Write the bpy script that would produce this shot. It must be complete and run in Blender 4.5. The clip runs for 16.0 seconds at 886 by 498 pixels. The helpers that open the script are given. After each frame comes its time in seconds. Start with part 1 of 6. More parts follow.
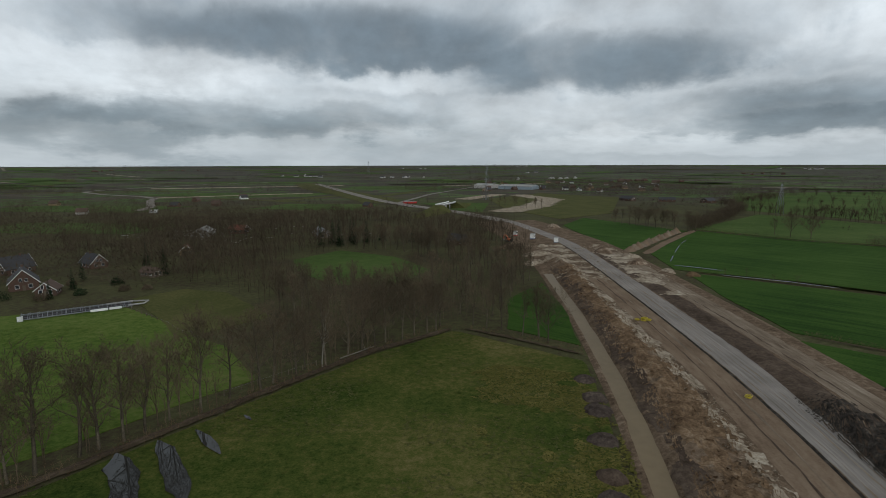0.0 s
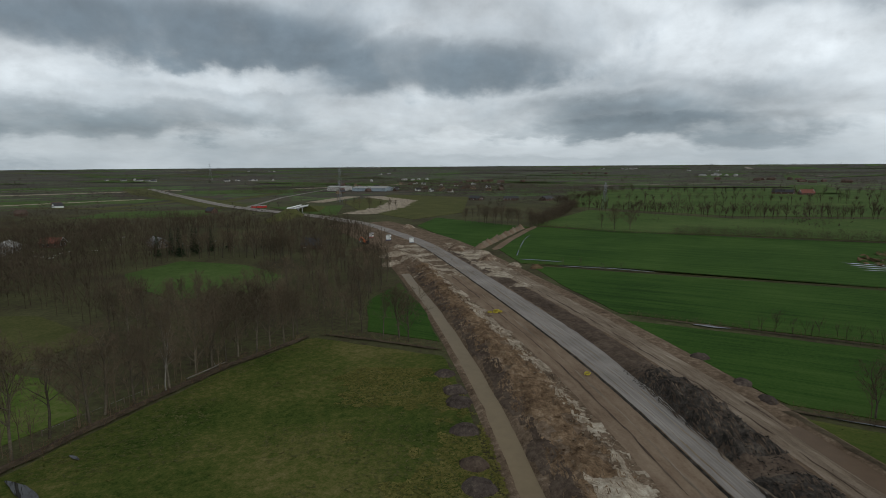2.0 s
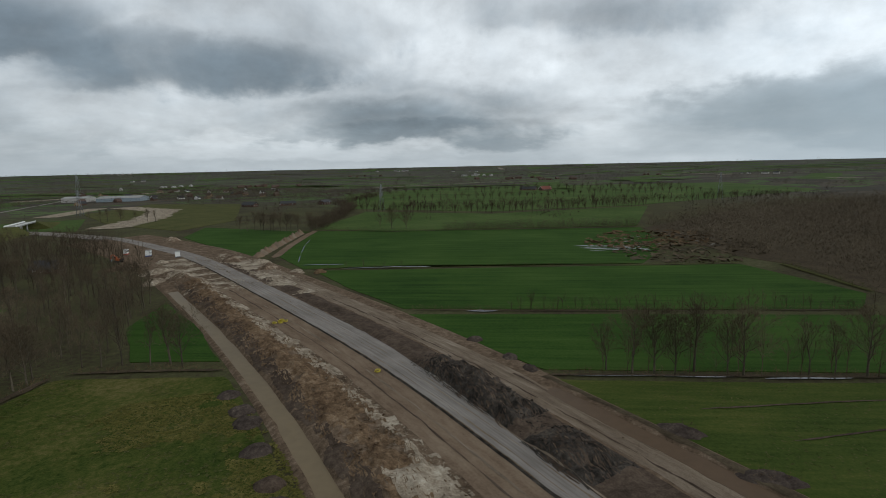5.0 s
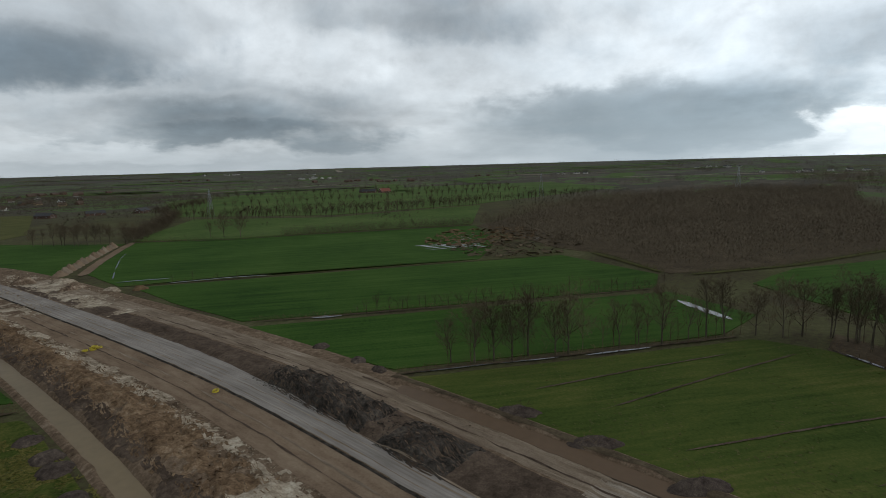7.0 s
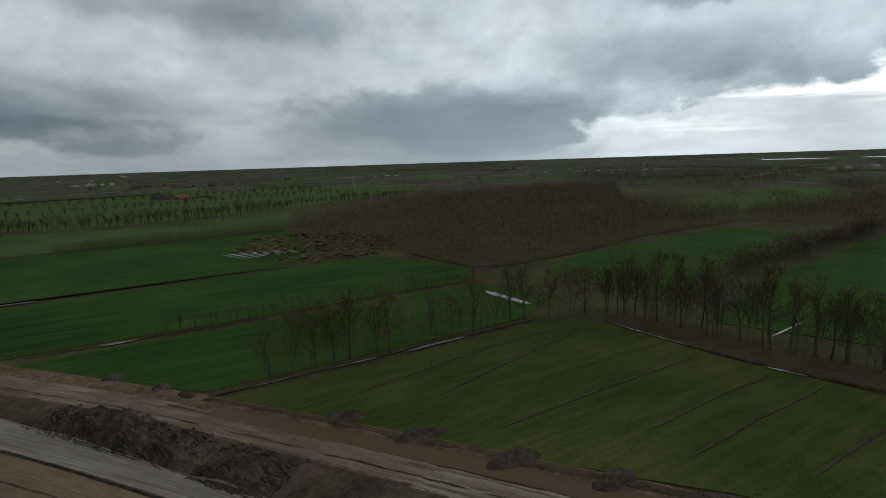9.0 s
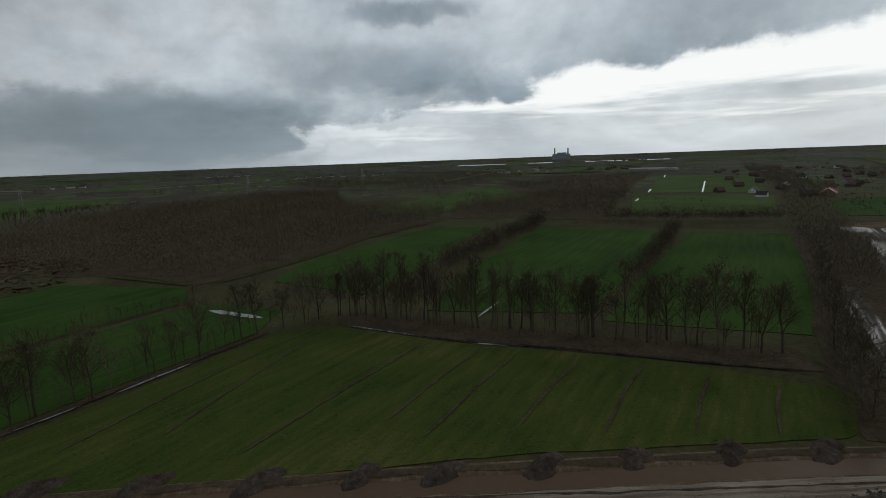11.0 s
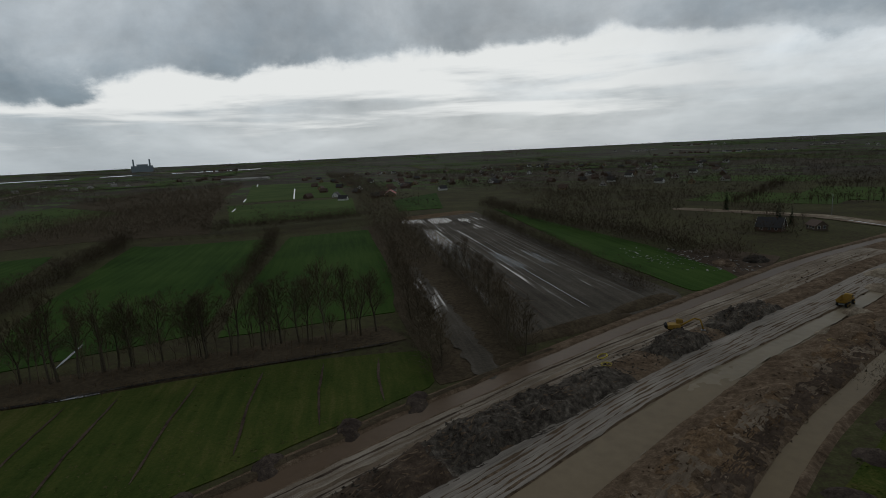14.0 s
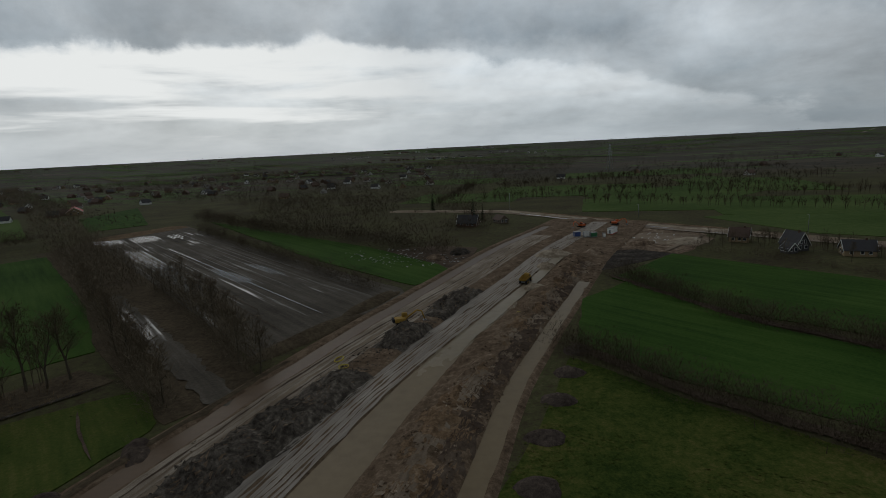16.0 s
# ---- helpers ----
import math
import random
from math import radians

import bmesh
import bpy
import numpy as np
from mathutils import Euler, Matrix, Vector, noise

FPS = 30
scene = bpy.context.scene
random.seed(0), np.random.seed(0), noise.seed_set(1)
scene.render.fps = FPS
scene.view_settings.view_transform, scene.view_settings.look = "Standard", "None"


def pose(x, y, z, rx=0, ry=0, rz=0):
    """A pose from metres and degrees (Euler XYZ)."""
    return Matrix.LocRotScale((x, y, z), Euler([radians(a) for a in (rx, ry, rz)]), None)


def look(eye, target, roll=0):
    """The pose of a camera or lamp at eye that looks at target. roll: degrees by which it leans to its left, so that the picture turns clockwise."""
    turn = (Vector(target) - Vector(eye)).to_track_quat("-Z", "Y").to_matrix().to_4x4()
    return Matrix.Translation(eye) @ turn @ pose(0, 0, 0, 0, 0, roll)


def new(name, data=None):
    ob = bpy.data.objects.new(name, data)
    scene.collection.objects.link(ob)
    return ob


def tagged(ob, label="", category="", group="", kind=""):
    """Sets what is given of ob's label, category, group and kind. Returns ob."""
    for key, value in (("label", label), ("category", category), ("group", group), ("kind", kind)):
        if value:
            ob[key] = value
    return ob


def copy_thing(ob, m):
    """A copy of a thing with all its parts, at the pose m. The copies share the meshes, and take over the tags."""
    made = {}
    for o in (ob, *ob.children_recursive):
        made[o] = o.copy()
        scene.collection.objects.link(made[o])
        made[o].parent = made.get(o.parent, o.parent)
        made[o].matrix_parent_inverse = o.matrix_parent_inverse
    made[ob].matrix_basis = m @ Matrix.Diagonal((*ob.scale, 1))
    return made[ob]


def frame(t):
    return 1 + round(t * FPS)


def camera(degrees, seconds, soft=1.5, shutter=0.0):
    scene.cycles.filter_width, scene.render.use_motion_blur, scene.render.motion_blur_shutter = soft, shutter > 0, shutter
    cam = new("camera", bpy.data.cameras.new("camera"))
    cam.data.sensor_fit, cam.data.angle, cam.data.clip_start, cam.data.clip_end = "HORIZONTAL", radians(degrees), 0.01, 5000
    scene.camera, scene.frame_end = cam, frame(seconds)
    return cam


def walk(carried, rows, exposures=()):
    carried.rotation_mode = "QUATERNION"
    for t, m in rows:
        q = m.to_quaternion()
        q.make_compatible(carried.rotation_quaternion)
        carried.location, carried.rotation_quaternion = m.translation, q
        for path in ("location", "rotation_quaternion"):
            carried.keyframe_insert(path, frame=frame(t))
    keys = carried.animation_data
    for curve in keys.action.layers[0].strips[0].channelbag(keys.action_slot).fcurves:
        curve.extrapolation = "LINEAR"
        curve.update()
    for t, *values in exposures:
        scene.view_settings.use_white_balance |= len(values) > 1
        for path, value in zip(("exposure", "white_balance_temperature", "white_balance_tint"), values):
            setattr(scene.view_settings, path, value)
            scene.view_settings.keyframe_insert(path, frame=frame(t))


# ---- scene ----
cam = camera(78.6, 16.0, soft=0.5)
EYE = (0, 0, 50)
# seconds, yaw, pitch, roll of a camera that turns on the spot
PATH = [(0.0, 0.00, -8.95, 0.15), (0.5, -3.12, -8.89, 0.10), (1.0, -7.1, -8.84, 0.19), (1.5, -10.47, -8.83, 0.27), (2.0, -15.31, -8.83, 0.41),
        (2.5, -19.47, -8.82, 0.57), (3.0, -23.20, -8.79, 0.72), (3.5, -26.42, -8.78, 0.84), (4.0, -31.26, -8.81, 1.05), (4.2, -32.71, -8.81, 1.10),
        (6.3, -49.16, -8.85, 1.35), (6.5, -50.92, -8.87, 1.40), (7.0, -55.27, -8.94, 1.54), (7.5, -59.94, -9.02, 1.68), (8.0, -64.46, -9.07, 1.79),
        (8.2, -66.32, -9.10, 1.82), (10.3, -92.86, -9.40, 1.85), (10.5, -96.08, -9.42, 1.90), (11.0, -103.44, -9.47, 2.08), (11.5, -110.20, -9.56, 2.20),
        (12.0, -115.98, -9.65, 2.32), (12.5, -122.17, -9.77, 2.46), (13.0, -128.89, -9.92, 2.59), (13.5, -136.45, -10.07, 2.68), (14.0, -144.44, -10.20, 2.76),
        (14.5, -152.20, -10.36, 2.84), (15.0, -158.83, -10.51, 2.88), (15.5, -165.85, -10.65, 2.88), (16.0, -173.25, -10.78, 2.80)]
EXPOSURES = [(0, 0.1), (4, 0.1), (7, 0.05), (8.2, -0.2), (10.3, -0.62), (12, -0.77), (14, -0.95), (16, -0.92)]
walk(cam, [(t, pose(*EYE, 90 + p, r, y)) for t, y, p, r in PATH], EXPOSURES)

# ---- sky and sun ----
SUN_AZ, SUN_EL = radians(-150), radians(28)      # counted like the yaw above


BANKS = [(12, 12.3, 17, 2.6, .55), (-14, 9.4, 13, 2.3, .55), (-33, 5, 9, 1.8, .4), (31, 2.8, 9, 1.8, .5), (17, 4.4, 14, 1.2, .3), (31, 8, 9, 1.9, -.35),
         (-44, 10.6, 9, 2.2, -.45), (-23, 2.1, 16, .9, -.3), (6, 8.4, 11, 1.1, -.3), (-38, 3.6, 9, 1.2, .35), (-58, 8.5, 9, 3, -.2), (-76, 4.2, 13, 2.6, .5),
         (-92, 9, 12, 2.2, .2), (-101, 14.5, 6, 1.2, .35), (-97, 2.2, 9, .8, -.4), (-36, 14.5, 4, 1.5, -.3), (-60, 13.5, 12, 1.5, .15), (-196, 7, 20, 3.0, -.25)]


def sky_world():
    w = bpy.data.worlds.new("overcast_sky")
    scene.world = w
    w.use_nodes = True
    nt = w.node_tree
    nt.nodes.clear()
    N, L = nt.nodes.new, nt.links.new

    def math_node(op, a, b=None, clamp=False):
        n = N("ShaderNodeMath")
        n.operation, n.use_clamp = op, clamp
        for i, v in enumerate((a, b)):
            if v is None:
                continue
            if hasattr(v, "links"):
                L(v, n.inputs[i])
            else:
                n.inputs[i].default_value = v
        return n.outputs[0]

    def smooth(v, lo, hi):
        n = N("ShaderNodeMapRange")
        n.interpolation_type = "SMOOTHSTEP"
        L(v, n.inputs[0])
        n.inputs[1].default_value, n.inputs[2].default_value = lo, hi
        return n.outputs[0]

    def mixed(fac, a, b):
        n = N("ShaderNodeMix")
        n.data_type = "RGBA"
        for i, v in ((0, fac), (6, a), (7, b)):
            if hasattr(v, "links"):
                L(v, n.inputs[i])
            else:
                n.inputs[i].default_value = v if i == 0 else (*v, 1)
        return n.outputs[2]

    tc = N("ShaderNodeTexCoord")
    sep = N("ShaderNodeSeparateXYZ")
    L(tc.outputs["Generated"], sep.inputs[0])
    x, y, z = sep.outputs

    def toward(az, lo, hi):
        """1 where the sky lies towards that yaw, falling off to the sides."""
        s = N("ShaderNodeVectorMath")
        s.operation = "DOT_PRODUCT"
        L(tc.outputs["Generated"], s.inputs[0])
        s.inputs[1].default_value = (-math.sin(radians(az)), math.cos(radians(az)), 0.0)
        return smooth(s.outputs["Value"], lo, hi)

    # azimuth and height in degrees; azimuth counted like the yaw, the seam behind the walk
    mid_az = radians(-87)
    turned = math_node("ARCTAN2", math_node("SUBTRACT", math_node("MULTIPLY", x, -math.cos(mid_az)), math_node("MULTIPLY", y, math.sin(mid_az))),
                       math_node("SUBTRACT", math_node("MULTIPLY", y, math.cos(mid_az)), math_node("MULTIPLY", x, math.sin(mid_az))))
    az = math_node("ADD", math_node("MULTIPLY", turned, 57.2958), -87.0)
    el = math_node("MULTIPLY", math_node("ARCSINE", z), 57.2958)

    # cloud banks flatten towards the horizon
    lift = math_node("MULTIPLY", math_node("LOGARITHM", math_node("ADD", math_node("MAXIMUM", z, 0.0), 0.085), 2.71828), 0.5)
    comb = N("ShaderNodeCombineXYZ")
    L(x, comb.inputs[0])
    L(y, comb.inputs[1])
    L(lift, comb.inputs[2])

    puffy = N("ShaderNodeCombineXYZ")
    L(x, puffy.inputs[0])
    L(y, puffy.inputs[1])
    L(math_node("MULTIPLY", lift, 0.55), puffy.inputs[2])

    def cloud(scale, detail, rough, dist, off, stretch=(1, 1, 1), base=comb):
        mp = N("ShaderNodeMapping")
        mp.inputs["Location"].default_value = off
        mp.inputs["Scale"].default_value = stretch
        L(base.outputs[0], mp.inputs[0])
        n = N("ShaderNodeTexNoise")
        n.inputs["Scale"].default_value, n.inputs["Detail"].default_value = scale, detail
        n.inputs["Roughness"].default_value, n.inputs["Distortion"].default_value = rough, dist
        L(mp.outputs[0], n.inputs["Vector"])
        return n.outputs[0]

    mid = cloud(3.6, 8, 0.56, 0.15, (1.2, 4.4, 2))
    above = cloud(3.6, 8, 0.56, 0.15, (1.2, 4.4, 2.03))
    swell = cloud(8, 8, 0.58, 0.25, (3.1, 0.4, 1.0), base=puffy)
    swell_up = cloud(8, 8, 0.58, 0.25, (3.1, 0.4, 1.12), base=puffy)
    wide = cloud(2.2, 5, 0.55, 0.0, (7.7, 1.9, 3.0))
    relief = math_node("ADD", math_node("MULTIPLY", math_node("SUBTRACT", mid, above), 1.4), math_node("MULTIPLY", math_node("SUBTRACT", swell, swell_up), 0.62))
    az_w = math_node("ADD", az, math_node("ADD", math_node("MULTIPLY", math_node("SUBTRACT", wide, 0.5), 26.0), math_node("MULTIPLY", math_node("SUBTRACT", swell, 0.5), 12.0)))
    el_w = math_node("ADD", el, math_node("ADD", math_node("MULTIPLY", math_node("SUBTRACT", mid, 0.5), 6.0), math_node("MULTIPLY", math_node("SUBTRACT", swell, 0.5), 4.4)))

    def bank(a, e, wa, we):
        u = math_node("POWER", math_node("ABSOLUTE", math_node("MULTIPLY", math_node("SUBTRACT", az_w, a), 1.0 / wa)), 2.0)
        v = math_node("POWER", math_node("ABSOLUTE", math_node("MULTIPLY", math_node("SUBTRACT", el_w, e), 1.0 / we)), 2.0)
        return smooth(math_node("ADD", u, v), 2.2, 0.1)

    # thick banks (+) and thin bright places (-): azimuth, height, half widths, amount
    thick = math_node("ADD", math_node("ADD", math_node("MULTIPLY", math_node("SUBTRACT", mid, 0.5), 1.15), math_node("MULTIPLY", math_node("SUBTRACT", swell, 0.5), 0.75)), 0.43)
    for a, e, wa, we, amount in BANKS:
        thick = math_node("ADD", thick, math_node("MULTIPLY", bank(a, e, wa, we), amount * .8))
    # the deck's edge over the brighter break towards the sun
    far_off = math_node("POWER", math_node("ABSOLUTE", math_node("MULTIPLY", math_node("ADD", az, 147.0), 1 / 65)), 2.0)
    rim = math_node("MULTIPLY", math_node("SUBTRACT", 1.0, far_off), 10.2)
    over = math_node("SUBTRACT", el_w, rim)
    sunward = toward(-147, 0.2, 0.6)
    thick = math_node("ADD", thick, math_node("MULTIPLY", math_node("MULTIPLY", math_node("MULTIPLY", smooth(over, -0.3, 0.7), smooth(over, 9.0, 2.0)), sunward), 0.25))
    dark = smooth(thick, 0.0, 1.0)
    sky = N("ShaderNodeTexSky")
    sky.sky_type, sky.sun_disc = "NISHITA", False
    sky.sun_elevation, sky.sun_rotation = SUN_EL, -SUN_AZ
    blue = N("ShaderNodeVectorMath")
    blue.operation = "SCALE"
    L(sky.outputs[0], blue.inputs[0])
    blue.inputs["Scale"].default_value = 0.10
    body = mixed(dark, (0.66, 0.715, 0.755), (0.165, 0.207, 0.243))
    body = mixed(0.05, body, blue.outputs[0])
    lit = N("ShaderNodeVectorMath")
    lit.operation = "SCALE"
    L(body, lit.inputs[0])
    L(math_node("MAXIMUM", math_node("MINIMUM", math_node("ADD", relief, 1.0), 1.4), 0.68), lit.inputs["Scale"])
    body = lit.outputs[0]
    # unseen sky overhead, darkened to hold down the light on the ground
    body = mixed(math_node("MULTIPLY", smooth(z, 0.28, 0.5), 0.6), body, (0.24, 0.265, 0.28))
    # veil of far rain near the horizon
    body = mixed(math_node("MULTIPLY", smooth(el, 4.5, 0.0), 0.5), body, (0.40, 0.46, 0.50))
    shower = math_node("MULTIPLY", bank(-73, 1.5, 15, 4.5), 0.6)
    body = mixed(shower, body, (0.19, 0.235, 0.265))
    # the sunward half of the deck shines through more
    bright = N("ShaderNodeVectorMath")
    bright.operation = "SCALE"
    L(body, bright.inputs[0])
    L(math_node("ADD", math_node("MULTIPLY", toward(-140, -0.1, 0.8), 0.85), 1.0), bright.inputs["Scale"])
    body = bright.outputs[0]
    # the break itself, streaked low down by far grey layers
    streak = cloud(3.0, 6, 0.55, 0.2, (8.0, 3.0, 1), (1.0, 1.0, 3.6))
    gap = math_node("MULTIPLY", smooth(over, 0.35, -0.6), sunward)
    low = math_node("ADD", math_node("MULTIPLY", smooth(math_node("ADD", el, math_node("MULTIPLY", math_node("SUBTRACT", streak, 0.5), 17.0)), 3.4, 7.2), 0.94), 0.06)
    gap = math_node("MULTIPLY", math_node("MULTIPLY", gap, low), math_node("ADD", math_node("MULTIPLY", toward(-130, 0.62, 0.92), 0.8), 0.2))
    body = mixed(gap, body, (1.5, 1.54, 1.53))
    bg = N("ShaderNodeBackground")
    L(body, bg.inputs[0])
    bg.inputs[1].default_value = 1.0
    out = N("ShaderNodeOutputWorld")
    L(bg.outputs[0], out.inputs[0])


sky_world()
sun = new("sun", bpy.data.lights.new("sun", "SUN"))
sun.data.energy, sun.data.angle, sun.data.color = 0.35, radians(25), (1.0, 0.96, 0.9)
sun.matrix_world = look((0, 0, 300), (300 * math.sin(SUN_AZ), -300 * math.cos(SUN_AZ), 300 - 300 * math.tan(SUN_EL)))


# ---- materials ----
def material(name, colours, scale=0.05, fine=1.5, rough=0.95, bump=0.15, stretch=None, specular=0.03, vary=0.0, contrast=0.5, metal=0.0, along=0, grit=0.22, spread=0.13):
    """Colours from dark to light, mixed by a large, a fine and a gritty noise. stretch: (angle, factor) draws the fine noise out along one direction
    on the ground; along: the factor by which it is drawn out along a band's own length."""
    m = bpy.data.materials.new(name)
    m.use_nodes = True
    nt = m.node_tree
    N, L = nt.nodes.new, nt.links.new
    b = nt.nodes["Principled BSDF"]
    b.inputs["Roughness"].default_value = rough
    b.inputs["Metallic"].default_value = metal
    b.inputs["Specular IOR Level"].default_value = specular
    geo = N("ShaderNodeNewGeometry")
    vec = vec2 = geo.outputs["Position"]
    if stretch or along:
        mp = N("ShaderNodeMapping")
        mp.vector_type = "TEXTURE"
        if along:
            uv = N("ShaderNodeUVMap")
            uv.uv_map = "plan"
            mp.inputs["Scale"].default_value = (1, along, 1)
            L(uv.outputs[0], mp.inputs[0])
        else:
            mp.inputs["Rotation"].default_value = (0, 0, radians(stretch[0]))
            mp.inputs["Scale"].default_value = (stretch[1], 1, 1)
            L(vec, mp.inputs[0])
        vec2 = mp.outputs[0]

    def noise_node(v, sc, detail, r):
        n = N("ShaderNodeTexNoise")
        n.inputs["Scale"].default_value, n.inputs["Detail"].default_value, n.inputs["Roughness"].default_value = sc, detail, r
        L(v, n.inputs["Vector"])
        return n.outputs[0]

    n1, n2, n3 = noise_node(vec, scale, 6, .6), noise_node(vec2, fine, 5, .65), noise_node(vec, fine * 4.5, 3, .6)
    mx, mx2 = N("ShaderNodeMix"), N("ShaderNodeMix")
    mx.inputs[0].default_value, mx2.inputs[0].default_value = contrast, grit
    L(n1, mx.inputs[2])
    L(n2, mx.inputs[3])
    L(mx.outputs[0], mx2.inputs[2])
    L(n3, mx2.inputs[3])
    ramp = N("ShaderNodeValToRGB")
    el = ramp.color_ramp.elements
    while len(el) < len(colours):
        el.new(0.5)
    for i, c in enumerate(colours):
        el[i].position = 0.5 + spread * (2 * i / max(1, len(colours) - 1) - 1)
        el[i].color = (*c, 1)
    L(mx2.outputs[0], ramp.inputs[0])
    col = ramp.outputs[0]
    if vary:
        info = N("ShaderNodeObjectInfo")
        hsv = N("ShaderNodeHueSaturation")
        mr = N("ShaderNodeMapRange")
        mr.inputs[3].default_value, mr.inputs[4].default_value = 1 - vary, 1 + vary
        L(info.outputs["Random"], mr.inputs[0])
        L(mr.outputs[0], hsv.inputs["Value"])
        L(col, hsv.inputs["Color"])
        col = hsv.outputs[0]
    L(col, b.inputs["Base Color"])
    if bump:
        bp = N("ShaderNodeBump")
        bp.inputs["Strength"].default_value, bp.inputs["Distance"].default_value = min(1, bump * 2), bump
        L(mx2.outputs[0], bp.inputs["Height"])
        L(bp.outputs[0], b.inputs["Normal"])
    return m


M = {
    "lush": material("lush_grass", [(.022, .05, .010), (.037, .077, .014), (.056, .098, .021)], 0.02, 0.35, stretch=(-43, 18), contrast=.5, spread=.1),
    # paler copy of the lush grass for distant fields, haze put into its colour
    "lush_hazed": material("hazed_lush_grass", [(.042, .072, .018), (.064, .10, .026), (.092, .124, .04)], 0.015, 0.25, contrast=.4, bump=0),
    "pasture": material("bright_pasture_grass", [(.04, .072, .014), (.07, .11, .02), (.105, .138, .032), (.15, .155, .055)], 0.03, 0.5, contrast=.5),
    "meadow": material("old_meadow_grass", [(.022, .039, .008), (.041, .061, .012), (.071, .081, .019), (.115, .104, .034), (.16, .132, .055)], 0.02, 0.6, contrast=.33, spread=.12),
    "grooved": material("drained_meadow_grass", [(.032, .052, .011), (.05, .072, .016), (.073, .088, .021), (.11, .107, .034)], 0.02, 0.45, stretch=(-44, 10), contrast=.4, spread=.11),
    "dull": material("winter_grass", [(.055, .06, .02), (.08, .082, .028), (.115, .105, .042)], 0.05, 0.8),
    "floor": material("woodland_floor", [(.04, .033, .02), (.062, .052, .03), (.075, .076, .033), (.11, .098, .056)], 0.03, 0.5, spread=.12),
    "soil": material("turned_soil", [(.03, .022, .016), (.08, .055, .038), (.15, .105, .072), (.26, .195, .14), (.44, .37, .285)], 0.075, 0.45, bump=.5, contrast=.55),
    "dirt": material("churned_brown_dirt", [(.05, .034, .022), (.11, .076, .05), (.175, .124, .084), (.28, .215, .155)], 0.15, 0.8, bump=.4, contrast=.6, spread=.15),
    "rust": material("rusty_clay", [(.04, .026, .017), (.115, .073, .043), (.21, .14, .085), (.34, .255, .175)], 0.12, 0.7, bump=.7, spread=.14),
    "clod": material("pale_clods", [(.11, .082, .058), (.30, .24, .175), (.52, .455, .36)], 0.15, 0.8, bump=.6),
    "peat": material("black_peat", [(.012, .010, .009), (.029, .025, .021), (.064, .054, .045), (.125, .105, .086)], 0.2, 0.9, bump=.5),
    "sand": material("pale_sand", [(.11, .082, .058), (.19, .145, .105), (.30, .24, .18)], 0.08, 0.7, bump=.2, along=9),
    "lane": material("packed_sand_bed", [(.12, .082, .055), (.187, .132, .09), (.25, .186, .13)], 0.06, 0.6, bump=.08, along=5),
    "road": material("grey_crushed_rubble", [(.135, .116, .10), (.235, .207, .183), (.36, .325, .29)], 0.05, 1.9, bump=.06, along=44, contrast=.6, spread=.16),
    "earth": material("dark_brown_earth", [(.04, .029, .021), (.085, .061, .045), (.14, .105, .078)], 0.1, 0.7, bump=.4),
    "track": material("rutted_brown_track", [(.098, .071, .05), (.17, .127, .09), (.24, .187, .138), (.335, .275, .21)], 0.05, 0.9, bump=.2, along=14, spread=.12),
    "pale_track": material("pale_rutted_sand", [(.10, .076, .055), (.20, .16, .122), (.31, .262, .21), (.42, .372, .31)], 0.05, 1.3, bump=.2, along=18, spread=.13),
    "grey_peat": material("grey_brown_peat", [(.02, .016, .013), (.06, .05, .041), (.12, .102, .084), (.25, .215, .175)], 0.25, 1.0, bump=.6, spread=.15),
    "far_wood": material("far_bare_woods", [(.042, .034, .025), (.075, .061, .044), (.115, .095, .068)], 0.01, 0.08, bump=0),
    "pale_road": material("pale_silty_rubble", [(.16, .135, .112), (.29, .252, .215), (.43, .385, .335)], 0.05, 1.9, bump=.06, along=44, contrast=.6, spread=.15),
    "bark": material("winter_bark", [(.058, .048, .034), (.1, .084, .06), (.15, .128, .09)], 0.3, 3, vary=.3, bump=0),
    "twig": material("bare_twigs", [(.066, .05, .032), (.106, .081, .053), (.158, .123, .082)], 0.05, 1, vary=.25, bump=0),
    "wood": material("bare_woodland", [(.07, .056, .038), (.125, .10, .068), (.195, .158, .108)], 0.018, 0.12, bump=0, contrast=.5),
    "hedgewood": material("bare_hedge_twigs", [(.043, .033, .022), (.076, .059, .039), (.122, .096, .064)], 0.03, 0.3, bump=0),
    "dead": material("dry_reeds", [(.07, .043, .026), (.13, .085, .048), (.2, .145, .085)], 0.1, 0.8),
    "evergreen": material("conifer_needles", [(.010, .018, .010), (.02, .032, .015), (.03, .046, .02)], 0.2, 1.5, vary=.2, bump=0),
    "mud": material("wet_mud_field", [(.045, .038, .03), (.085, .073, .058), (.14, .122, .10)], 0.03, 0.35, stretch=(-44, 24), contrast=.55),
    "litter": material("dark_leaf_litter", [(.045, .034, .022), (.078, .059, .038), (.115, .09, .058)], 0.1, 0.8, bump=.3),
    "dredged": material("dark_dredged_soil", [(.024, .018, .015), (.055, .042, .035), (.095, .074, .06), (.2, .155, .12)], 0.25, 1.1, bump=.5, spread=.17),
    "straw": material("yellowed_grass", [(.07, .07, .018), (.12, .11, .03), (.19, .155, .055)], 0.2, 1.5, bump=0),
}


def water(name, colour, rough=0.06, specular=.06):
    m = material(name, [tuple(c * .8 for c in colour), colour, tuple(min(1, c * 1.15) for c in colour)], 0.04, 0.5, rough=rough, bump=0.02, specular=specular, grit=.05, spread=.2)
    return m


